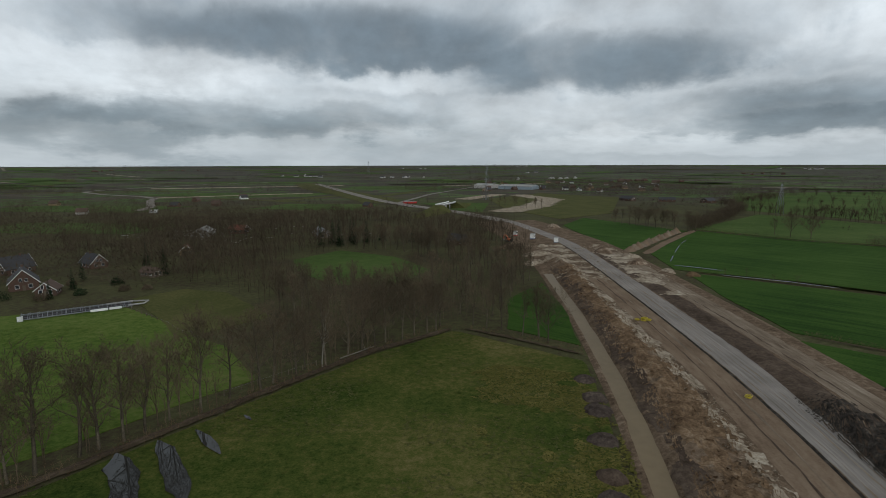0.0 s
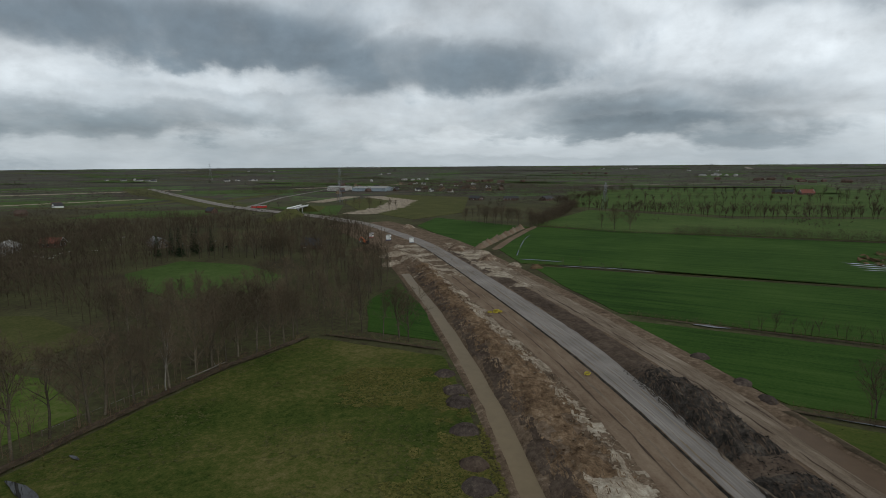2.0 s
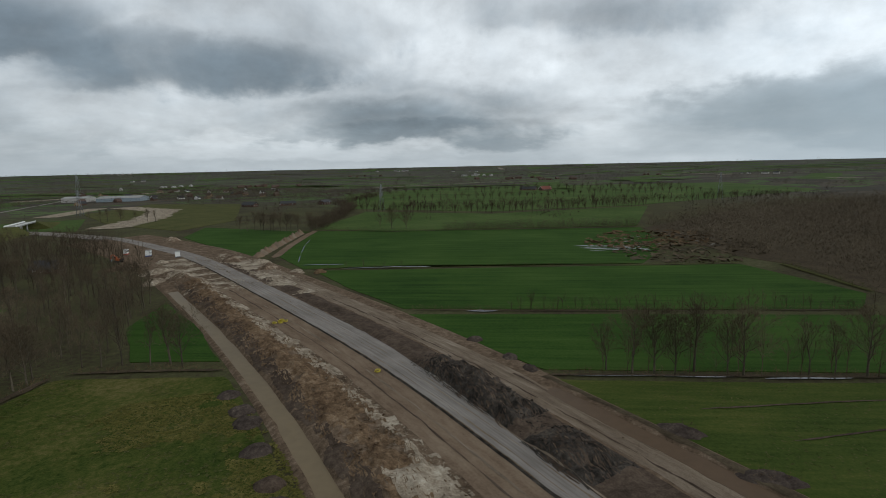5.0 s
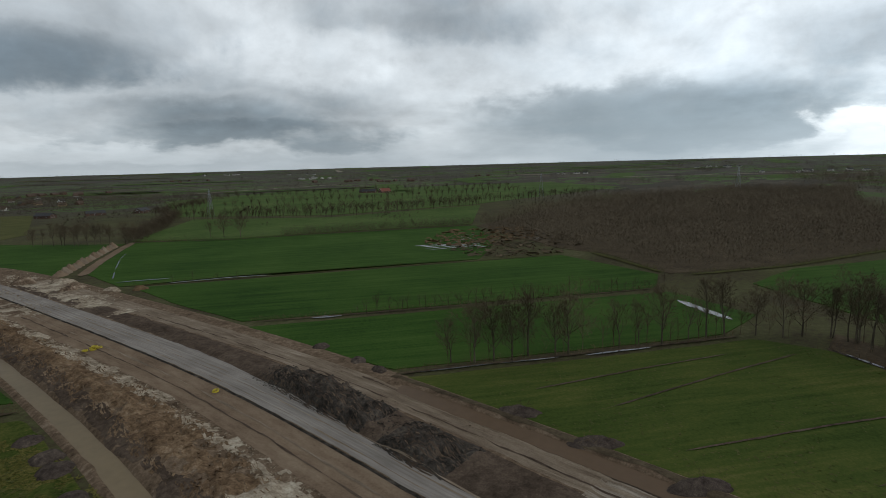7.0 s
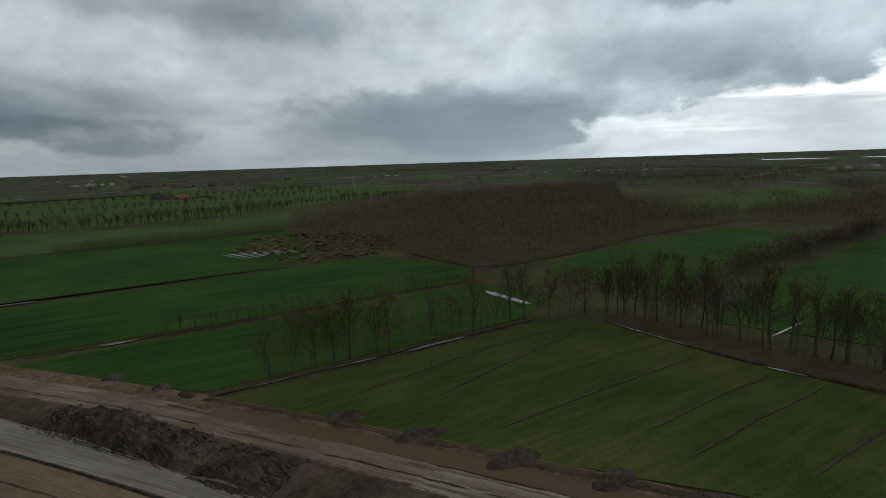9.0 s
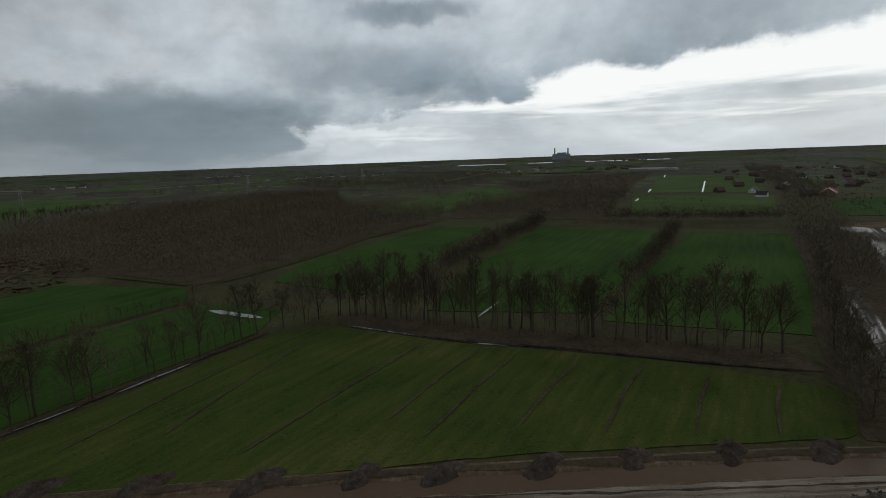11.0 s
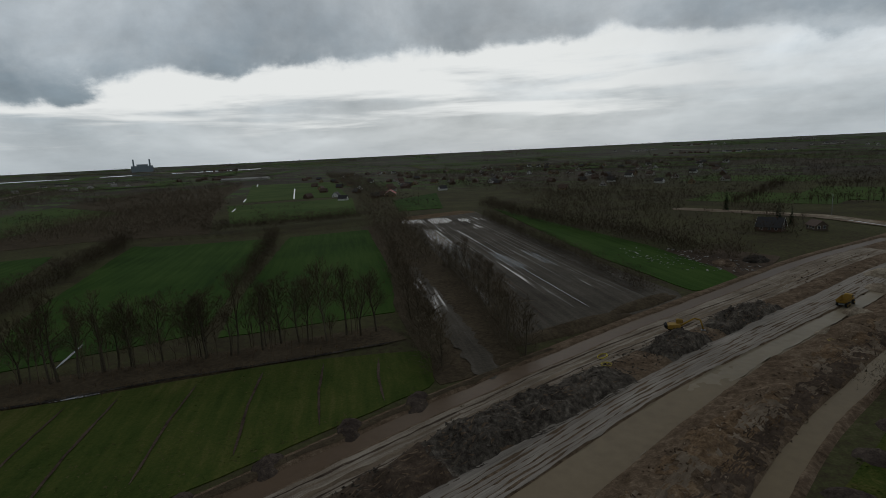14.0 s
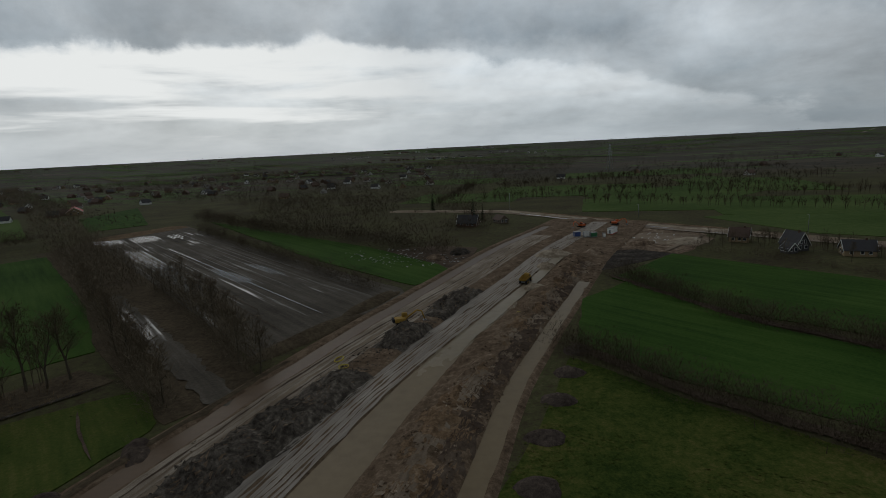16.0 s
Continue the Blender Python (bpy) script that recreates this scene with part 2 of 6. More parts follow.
def wet_patches(m):
    """Shallow water standing in some furrows: smooth and shiny where a drawn-out noise is high."""
    nt = m.node_tree
    N, L = nt.nodes.new, nt.links.new
    b = nt.nodes["Principled BSDF"]
    geo = N("ShaderNodeNewGeometry")
    total = None
    for scale, stretch, weight in ((.014, 2.0, .42), (.13, 6, .28), (.5, 26, .42)):
        mp = N("ShaderNodeMapping")
        mp.vector_type = "TEXTURE"
        mp.inputs["Rotation"].default_value = (0, 0, radians(-44))
        mp.inputs["Scale"].default_value = (stretch, 1, 1)
        L(geo.outputs["Position"], mp.inputs[0])
        n = N("ShaderNodeTexNoise")
        n.inputs["Scale"].default_value, n.inputs["Detail"].default_value = scale, 4
        L(mp.outputs[0], n.inputs["Vector"])
        k = N("ShaderNodeMath")
        k.operation = "MULTIPLY_ADD"
        L(n.outputs[0], k.inputs[0])
        k.inputs[1].default_value = weight
        if total is None:
            k.inputs[2].default_value = 0
        else:
            L(total, k.inputs[2])
        total = k.outputs[0]
    for socket, dry, wet in (("Roughness", .9, .3), ("Specular IOR Level", .05, .4)):
        mr = N("ShaderNodeMapRange")
        L(total, mr.inputs[0])
        mr.inputs[1].default_value, mr.inputs[2].default_value = .64, .70
        mr.inputs[3].default_value, mr.inputs[4].default_value = dry, wet
        L(mr.outputs[0], b.inputs[socket])
    for bump in [n for n in nt.nodes if n.type == "BUMP"]:
        bump.inputs["Strength"].default_value, bump.inputs["Distance"].default_value = .1, .02


wet_patches(M["mud"])
M["brown_water"] = water("silty_brown_water", (.19, .142, .085), .4)
M["dark_canal"] = water("dark_brown_canal_water", (.115, .074, .045), .4, .05)
M["flood"] = water("flooded_silt", (.228, .182, .12), .4, .08)
M["clear_water"] = water("dark_still_water", (.03, .03, .028), .03)
M["clear_water"].node_tree.nodes["Principled BSDF"].inputs["Specular IOR Level"].default_value = .5


# ---- tools ----
def hash2(ix, iy, seed):
    n = (ix * 374761393 + iy * 668265263 + seed * 982451653).astype(np.int64)
    n = (n ^ (n >> 13)) * 1274126177
    return ((n ^ (n >> 16)) & 0xffff) / 65535.0


def value_noise(x, y, seed=0):
    x, y = np.asarray(x, float), np.asarray(y, float)
    ix, iy = np.floor(x).astype(np.int64), np.floor(y).astype(np.int64)
    fx, fy = x - ix, y - iy
    fx, fy = fx * fx * (3 - 2 * fx), fy * fy * (3 - 2 * fy)
    a, b = hash2(ix, iy, seed), hash2(ix + 1, iy, seed)
    c, d = hash2(ix, iy + 1, seed), hash2(ix + 1, iy + 1, seed)
    return (a + (b - a) * fx) * (1 - fy) + (c + (d - c) * fx) * fy


def fbm(x, y, seed=0, octaves=4):
    total, amp = 0, 0.5
    for o in range(octaves):
        total = total + amp * value_noise(x * 2 ** o, y * 2 ** o, seed + o * 17)
        amp *= 0.5
    return total * 2 - 1      # about -1 to 1


def mesh_object(name, verts, faces, mats, index=None, smooth=True, plan=None):
    me = bpy.data.meshes.new(name)
    verts, faces = np.asarray(verts, np.float32), np.asarray(faces, np.int32)
    k = faces.shape[1]
    me.vertices.add(len(verts))
    me.vertices.foreach_set("co", verts.ravel())
    me.loops.add(faces.size)
    me.loops.foreach_set("vertex_index", faces.ravel())
    me.polygons.add(len(faces))
    me.polygons.foreach_set("loop_start", np.arange(0, faces.size, k, dtype=np.int32))
    for m in mats if isinstance(mats, (list, tuple)) else [mats]:
        me.materials.append(m)
    if index is not None:
        me.polygons.foreach_set("material_index", np.asarray(index, np.int32))
    me.polygons.foreach_set("use_smooth", np.full(len(faces), smooth))
    if plan is not None:
        me.uv_layers.new(name="plan").data.foreach_set("uv", np.asarray(plan, np.float32)[faces.ravel()].ravel())
    me.update(calc_edges=True)
    return new(name, me)


def grid_faces(nx, ny):
    i = np.arange(nx * ny).reshape(ny, nx)
    return np.stack([i[:-1, :-1], i[:-1, 1:], i[1:, 1:], i[1:, :-1]], -1).reshape(-1, 4)


def part(name, bm, mat, parent=None, label="", smooth=False):
    me = bpy.data.meshes.new(name)
    bmesh.ops.recalc_face_normals(bm, faces=bm.faces)
    for f in bm.faces:
        f.smooth = smooth
    bm.to_mesh(me)
    bm.free()
    me.materials.append(mat)
    ob = new(name, me)
    if parent:
        ob.parent = parent
    return tagged(ob, label)


def inside(poly, x, y):
    poly = np.asarray(poly, float)
    r = np.zeros(np.shape(x), bool)
    for (x0, y0), (x1, y1) in zip(poly, np.roll(poly, -1, 0)):
        c = (y0 > y) != (y1 > y)
        r ^= c & (x < (x1 - x0) * (y - y0) / ((y1 - y0) or 1e-9) + x0)
    return r


def polyline(pts, step):
    pts = np.asarray(pts, float)
    d = np.r_[0, np.cumsum(np.hypot(*np.diff(pts, axis=0).T))]
    s = np.arange(0, d[-1], step)
    return np.stack([np.interp(s, d, pts[:, 0]), np.interp(s, d, pts[:, 1])], 1)


# ---- ground: one sheet out to the horizon, rising a little far off ----
def land_height(x, y):
    r = np.hypot(x, y)
    k = np.clip((r - 2200) / 2700, 0, 1)
    return 35 * k * k * (3 - 2 * k) * 1.0 - 0.0


def ground_sheet():
    rings = np.r_[0, np.geomspace(20, 4950, 110)]
    a = np.linspace(0, 2 * np.pi, 241)
    R, A = np.meshgrid(rings, a)
    x, y = R * np.cos(A), R * np.sin(A)
    z = land_height(x, y)
    ob = mesh_object("ground", np.stack([x, y, z], -1).reshape(-1, 3), grid_faces(len(rings), len(a)), M["floor"])
    return tagged(ob, "flat brown and green winter land reaching to the horizon", "ground", kind="structure")


# far land: a patchwork of fields and woods by cells, colours lifted to imitate haze
def far_land_material():
    m = M["floor"]
    nt = m.node_tree
    N, L = nt.nodes.new, nt.links.new
    b = nt.nodes["Principled BSDF"]
    near = b.inputs["Base Color"].links[0].from_socket
    geo = N("ShaderNodeNewGeometry")
    mp = N("ShaderNodeMapping")
    mp.inputs["Rotation"].default_value = (0, 0, radians(43))
    mp.inputs["Scale"].default_value = (1, 2.2, 1)
    L(geo.outputs["Position"], mp.inputs[0])
    v = N("ShaderNodeTexVoronoi")
    v.distance = "MANHATTAN"
    v.inputs["Scale"].default_value = 0.0042
    L(mp.outputs[0], v.inputs["Vector"])
    sp = N("ShaderNodeSeparateColor")
    L(v.outputs["Color"], sp.inputs[0])
    ramp = N("ShaderNodeValToRGB")
    ramp.color_ramp.interpolation = "CONSTANT"
    el = ramp.color_ramp.elements
    cols = [(0, (.064, .056, .044)), (.36, (.09, .076, .056)), (.5, (.075, .115, .04)), (.6, (.072, .062, .048)), (.74, (.10, .145, .052)), (.8, (.064, .056, .045)), (.93, (.2, .185, .15))]
    while len(el) < len(cols):
        el.new(.5)
    for e, (p, c) in zip(el, cols):
        e.position, e.color = p, (*c, 1)
    # fields far off blur into patches of their own
    nz = N("ShaderNodeTexNoise")
    nz.inputs["Scale"].default_value, nz.inputs["Detail"].default_value, nz.inputs["Roughness"].default_value = .0045, 7, .7
    L(mp.outputs[0], nz.inputs["Vector"])
    blend = N("ShaderNodeMix")
    blend.inputs[0].default_value = .45
    L(sp.outputs[0], blend.inputs[2])
    spread = N("ShaderNodeMapRange")
    spread.inputs[1].default_value, spread.inputs[2].default_value = .3, .7
    L(nz.outputs[0], spread.inputs[0])
    L(spread.outputs[0], blend.inputs[3])
    L(blend.outputs[0], ramp.inputs[0])
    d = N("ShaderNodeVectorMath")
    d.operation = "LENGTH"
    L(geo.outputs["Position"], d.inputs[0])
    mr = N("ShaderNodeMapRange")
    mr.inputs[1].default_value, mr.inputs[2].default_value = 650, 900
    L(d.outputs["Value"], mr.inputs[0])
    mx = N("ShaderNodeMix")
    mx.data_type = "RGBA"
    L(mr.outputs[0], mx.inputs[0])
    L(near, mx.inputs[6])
    # farther out the woods close up, greyed and paled by distance like haze
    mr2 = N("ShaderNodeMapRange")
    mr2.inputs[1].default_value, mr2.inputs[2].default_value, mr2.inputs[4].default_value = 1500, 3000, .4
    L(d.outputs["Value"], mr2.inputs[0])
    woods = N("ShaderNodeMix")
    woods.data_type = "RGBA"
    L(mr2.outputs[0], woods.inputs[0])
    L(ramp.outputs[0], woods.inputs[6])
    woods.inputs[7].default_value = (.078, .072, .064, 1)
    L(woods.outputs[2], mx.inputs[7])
    L(mx.outputs[2], b.inputs["Base Color"])


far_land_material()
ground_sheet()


# ---- fields ----
LAYER = [0]


def field(name, pts, mat, label, z=0.15, ragged=0.5, seed=1):
    LAYER[0] += 1
    z += .005 * (LAYER[0] % 30)
    pts = list(pts) + [pts[0]]
    p = polyline(pts, 3.0)
    p = p + ragged * 1.6 * np.stack([fbm(p[:, 0] / 7, p[:, 1] / 7, seed), fbm(p[:, 1] / 7, p[:, 0] / 7, seed + 9)], 1)
    bm = bmesh.new()
    top = [bm.verts.new((x, y, z)) for x, y in p]
    bm.faces.new(top)
    low = [bm.verts.new((x, y, -0.05)) for x, y in p]
    for i in range(len(top)):
        bm.faces.new((top[i - 1], top[i], low[i], low[i - 1]))
    bmesh.ops.triangulate(bm, faces=bm.faces[:1])
    ob = part(name, bm, mat)
    return tagged(ob, label, "field", kind="structure")


LUSH, OLD = "short dark green grass field in winter", "rough olive meadow with yellowish patches"
field("meadow", [(-66, 74), (-40, 109), (-19, 137), (3, 158), (36, 132), (34, 112), (30, 84), (26, 60), (20, 20), (14, -30), (4, -66), (-6, -96), (-13, -122), (-34, -100), (-62, -76), (-140, -60), (-170, 0)], M["meadow"], OLD, .16)
field("meadow", [(-84, 68), (-72, 85), (-58, 104), (-44, 121), (-62, 146), (-80, 156), (-86, 166), (-118, 190), (-145, 175), (-230, 150), (-200, 60)], M["pasture"], "bright green pasture behind the oak row", .15)
field("meadow", [(-117, 198), (-105, 214), (-85, 208), (-57, 174), (-77, 150), (-88, 166)], M["dull"], "dull winter grass paddock", .15)
field("meadow", [(-79, 281), (-60, 312), (-26, 290), (-6, 254), (-18, 226), (-46, 220), (-68, 250)], M["lush_hazed"], "green paddock inside the woods", .15)
field("meadow", [(20, 160), (38, 144), (42, 180), (42, 225), (24, 196)], M["lush"], "small green strip beside the silty canal", .15)
field("field", [(104, 155), (160, 102), (216, 50), (242, 56), (270, 112), (180, 188), (112, 244), (106, 200)], M["lush"], LUSH, .15, .3)
field("field", [(100, 148), (150, 103), (212, 44), (192, 14), (166, 20), (97, 84), (98, 110)], M["lush"], LUSH, .17, .3)
field("field", [(110, 252), (150, 226), (240, 145), (300, 168), (372, 228), (290, 297), (188, 400), (116, 300)], M["lush"], LUSH, .15, .3)
field("field", [(100, 315), (106, 306), (160, 388), (182, 398), (130, 500), (98, 440)], M["lush"], LUSH, .15)
field("meadow", [(92, 80), (126, 48), (166, 12), (164, -6), (140, -32), (108, -80), (82, -104), (68, -88), (80, -30), (86, 20)], M["grooved"], "olive meadow cut by thin drainage grooves", .15)
field("field", [(280, 8), (392, -84), (372, -120), (232, -40), (200, -18), (240, 20)], M["lush"], LUSH)
field("field", [(172, -34), (222, -58), (360, -160), (340, -165), (292, -214), (150, -82)], M["lush"], LUSH)
field("field", [(142, -82), (186, -122), (284, -222), (256, -266), (150, -168), (112, -126)], M["lush"], LUSH)
field("field", [(566, -360), (473, -468), (340, -340), (400, -255)], M["lush_hazed"], LUSH)
field("field", [(980, -686), (836, -774), (506, -493), (585, -395)], M["lush_hazed"], LUSH)
field("field", [(580, -40), (690, -140), (863, -290), (640, -277), (521, -132), (480, -100)], M["lush_hazed"], LUSH)
field("field", [(391, -448), (400, -541), (284, -393), (310, -362)], M["lush"], LUSH)
field("field", [(236, -400), (74, -271), (30, -224), (22, -206), (36, -190), (91, -240)], M["lush"], LUSH)
field("field", [(-68, -236), (-118, -188), (-150, -120), (-90, -132), (-60, -156), (-36, -196)], M["lush"], LUSH)
field("field", [(-40, -190), (-62, -146), (-90, -118), (-110, -80), (-60, -90), (-30, -112), (-16, -132), (-22, -170)], M["lush"], LUSH)
field("mud_field", [(268, -316), (240, -376), (130, -268), (40, -186), (36, -176), (62, -118), (100, -156)], M["mud"], "flooded bare mud field with wet plough lines", .14)
field("field", [(190, 410), (232, 352), (296, 305), (380, 236), (560, 335), (380, 400), (310, 530)], M["lush_hazed"], LUSH, .14)
field("field", [(320, 580), (400, 420), (560, 350), (1000, 300), (1230, 552), (760, 945), (480, 900)], M["lush_hazed"], "wide flat pasture", .14)
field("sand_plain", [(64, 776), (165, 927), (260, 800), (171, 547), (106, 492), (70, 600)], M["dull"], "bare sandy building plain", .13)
field("field", [(-30, 700), (60, 700), (40, 560), (10, 590)], M["lush_hazed"], "green verge beside the new road", .13)
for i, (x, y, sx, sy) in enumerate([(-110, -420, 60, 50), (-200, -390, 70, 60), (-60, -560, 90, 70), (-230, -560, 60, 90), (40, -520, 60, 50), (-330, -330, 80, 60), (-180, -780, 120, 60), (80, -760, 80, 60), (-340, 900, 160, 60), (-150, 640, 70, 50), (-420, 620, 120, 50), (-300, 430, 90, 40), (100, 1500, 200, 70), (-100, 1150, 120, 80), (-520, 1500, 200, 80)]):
    field("field", [(x - sx, y - sy * .6), (x + sx * .8, y - sy), (x + sx, y + sy * .7), (x - sx * .7, y + sy)], M["lush_hazed"], LUSH, .13 + .002 * i)


for i, (x, y, sx, sy, a) in enumerate([(-190, 820, 90, 14, 60), (-330, 880, 120, 12, 30), (-60, 960, 110, 14, 70), (-420, 1200, 200, 20, 20), (-260, 760, 90, 9, -30), (140, 1330, 160, 16, 30), (-620, 1000, 160, 16, 10), (60, 830, 70, 16, 60)]):
    c, d = math.cos(radians(a)), math.sin(radians(a))
    field("sand_plain", [(x + c * u - d * v, y + d * u + c * v) for u, v in ((-sx, -sy), (sx, -sy * .6), (sx, sy), (-sx, sy * .7))], M["clod"] if i % 2 else M["dull"], "pale strip of bare ground far off", .12)


# ---- the road works: bands laid along a curved centre line ----
CONTROL = [(-75, -372), (-50, -310), (-24, -250), (-5, -193), (12, -144), (25, -105), (34, -68), (50, 0), (60, 54), (68, 116), (72, 200), (74, 318), (67, 386), (54, 461), (36, 510), (8, 570),
           (-32, 635), (-96, 762), (-214, 1079), (-320, 1376)]


def spline(points, step=1.0):
    p = np.array([points[0], *points, points[-1]], float)
    out = []
    for a, b, c, d in zip(p, p[1:], p[2:], p[3:]):
        n = max(2, int(np.hypot(*(c - b)) / 4))
        t = np.linspace(0, 1, n, endpoint=False)[:, None]
        out.append(.5 * (2 * b + (c - a) * t + (2 * a - 5 * b + 4 * c - d) * t * t + (3 * b - a - 3 * c + d) * t ** 3))
    return polyline(np.concatenate(out), step)


LINE = spline(CONTROL)
TANGENT = np.gradient(LINE, axis=0)
TANGENT /= np.hypot(*TANGENT.T)[:, None]
NORMAL = np.stack([TANGENT[:, 1], -TANGENT[:, 0]], 1)
WORKS = LINE[:, 1] < 470          # the stretch under work


def across(y, rows):
    """A distance from the line that changes along it, by northing."""
    rows = np.array(rows, float)
    return np.interp(y, rows[:, 0], rows[:, 1])


Y = LINE[:, 1]
CANAL_L = across(Y, [(-200, -20), (-149, -21.9), (-113, -23.9), (-90, -25.7), (-70, -26.7), (0, -30), (70, -29.4), (96, -28.8), (125, -28.2), (172, -26.6), (240, -25.5)])
CANAL_R = across(Y, [(-205, 31), (-140, 29.5), (-110, 27.8), (-85, 28.2), (-65, 29), (-50, 28.5), (14, 26.5), (65, 25.5), (90, 25)])
LANE_L = across(Y, [(-225, -5), (-135, -5.6), (-102, -7.6), (-72, -8.4), (-40, -9.6), (0, -10.2), (50, -11.6), (115, -11.4), (200, -10.2)])
BANK_IN = across(Y, [(-180, 8.5), (-110, 6.2), (-86, 6.3), (-70, 7.2), (-40, 8.6), (20, 5.5), (54, 4.2), (70, 5.2), (94, 6.2), (123, 8), (168, 9.6)])
BANK_OUT = across(Y, [(-180, 17), (-110, 17), (-84, 18.6), (-70, 20), (-40, 18), (0, 16.6), (200, 16.6)])


def ramp01(v, a, b):
    t = np.clip((v - a) / (b - a), 0, 1)
    return t * t * (3 - 2 * t)


def works_height(u, s):
    """Height of the works at u metres right of the line, for rows s of the line."""
    y = Y[s]
    x0, y0 = LINE[s, 0] + NORMAL[s, 0] * u, LINE[s, 1] + NORMAL[s, 1] * u
    n1, n2, n3 = fbm(x0 / 9, y0 / 9, 3), fbm(x0 / 2.6, y0 / 2.6, 4), fbm(x0 / 30, y0 / 30, 6)
    cl, cr, ll, bi, bo = CANAL_L[s], CANAL_R[s], LANE_L[s], BANK_IN[s], BANK_OUT[s]
    z = np.full(np.shape(u), 0.75) + 0.08 * n2
    # spoil ridge between canal and lane
    crest = cl + 9 + 3 * n3
    w = np.where(u < crest, (u - cl - 2.2) / np.maximum(crest - cl - 2.2, 1), (ll + 1.3 * n1 - u) / np.maximum(ll - crest, 1))
    ridge = np.clip(w, 0, 1) ** 0.8 * (2.3 + 1.1 * n1 + 0.7 * n3) + np.clip(w * 4, 0, 1) * (0.7 * n2 + 0.7 * fbm(x0 / 1.4, y0 / 1.4, 8))
    z = z + np.maximum(ridge, 0) * ramp01(y, -255, -225) * (1 - ramp01(y, 270, 300))
    # dug lane, deeper where it is flooded in the south
    south = 1 - ramp01(y, -45, -20)
    lane = ramp01(u, ll - 1, ll + .6) * (1 - ramp01(u, -0.9, 0.2))
    z = z - lane * (0.12 + 0.5 * south * ramp01(y, -245, -215))
    # heaps beyond the road
    bank = ramp01(u, bi, bi + 2.7) * (1 - ramp01(u, bo - 3, bo + .4))
    z = z + bank * np.maximum(0, 0.6 + 0.7 * n1 + 0.5 * n2) * (1 - ramp01(y, 170, 240))
    for a, b, h in ((48, 62, 1.5), (68, 104, 2.0), (-70, -20, 1.4), (-106, -66, 1.9), (-136, -122, 2.2), (-174, -146, 2.0)):
        m = ramp01(y, a - 4, a + 5) * (1 - ramp01(y, b - 5, b + 4))
        z = z + ramp01(u, bi, bi + 2.6) * (1 - ramp01(u, bo - 3, bo + .8)) * m * np.maximum(0, h * (1 + .55 * n1) + 1.2 * n2 + .5 * fbm(x0 / 1.1, y0 / 1.1, 12))
    z = z + ramp01(u, 16, 19) * (1 - ramp01(u, 22, 25)) * 0.18 * n2
    # the two canals
    d = np.abs(u - cl + 0.4 * n1)
    z = z - (1 - ramp01(d, 1.2, 2.6)) * 0.75 * (ramp01(y, -205, -196) * (1 - ramp01(y, 238, 248)))
    d = np.abs(u - cr + 0.5 * n1)
    z = z - (1 - ramp01(d, 1.4, 3.0)) * 0.75 * ramp01(y, -320, -300) * (1 - ramp01(y, 72, 86))
    # fall to the fields on both sides
    lo, hi = cl - 3.3, np.maximum(cr + 6, 27)
    z = z * ramp01(u, lo - .6, lo + 1.6) * (1 - ramp01(u, hi - 2.0, hi + 1.0))
    return z - 0.06


def band(name, u0, u1, y0, y1, nu, mat, label, lift=0.0, level=None, category="ground", jag=0.0, seed=0, cover=None, grain=6.0):
    s = np.where((Y >= y0) & (Y <= y1))[0]
    a = np.broadcast_to(u0, Y.shape)[s] + jag * fbm(Y[s] / 5, Y[s] * 0 + seed, 21)
    b = np.broadcast_to(u1, Y.shape)[s] + jag * fbm(Y[s] / 5, Y[s] * 0 + seed + 3.3, 22)
    k = np.linspace(0, 1, nu)
    U = a[:, None] + (b - a)[:, None] * k
    S = np.broadcast_to(s[:, None], U.shape)
    Z = works_height(U, S) + np.broadcast_to(lift, Y.shape)[s][:, None] if level is None else np.full(U.shape, level)
    XY = LINE[s][:, None] + NORMAL[s][:, None] * U[..., None]
    F = grid_faces(nu, len(s))
    if cover is not None:
        C = XY.reshape(-1, 2)[F].mean(1)
        edge = np.tile(np.minimum(k[:-1], 1 - k[1:]) * 2, len(s) - 1)
        F = F[fbm(C[:, 0] / grain, C[:, 1] / grain, 30 + seed) * .9 + fbm(C[:, 0] / 1.5, C[:, 1] / 1.5, 31) * .35 + edge * .5 > 1 - 2 * cover]
    ob = mesh_object(name, np.concatenate([XY, Z[..., None]], -1).reshape(-1, 3), F, mat, plan=np.stack([U, S * 1.0], -1).reshape(-1, 2))
    return tagged(ob, label, category, kind="stuff" if cover is not None else "structure")


band("earthworks", CANAL_L - 3.9, np.maximum(CANAL_R + 7.2, 28), -338, 470, 150, M["dirt"], "churned brown soil and spoil banks of the road works")
band("canal_bank", CANAL_R + 3.0, CANAL_R + 5.2, -110, 85, 8, M["litter"], "dark strip of dead growth along the outer canal", .06, jag=.8)
band("canal_water", CANAL_L - 2.0, CANAL_L + 2.0, -198, 242, 5, M["brown_water"], "narrow canal of still brown silty water", level=.32, category="water")
band("canal_water", CANAL_R - 2.8, CANAL_R + 2.8, -310, 80, 5, M["dark_canal"], "narrow canal of still brown silty water", level=.32, category="water")
band("sand_lane", -9.8, -0.5, -30, 235, 24, M["lane"], "flat packed brown sand bed of the new carriageway", .03, jag=.5)
band("flood_water", -11, 1.5, -170, -22, 6, M["brown_water"], "brown flood water on the sand bed", level=.42, category="water")
band("silt_bed", LANE_L + .4, -0.6, -236, -70, 28, M["flood"], "wet pale silt on the sand bed", across(Y, [(-236, .46), (-140, .42), (-112, .34), (-85, .2), (-70, .05)]), jag=.8)
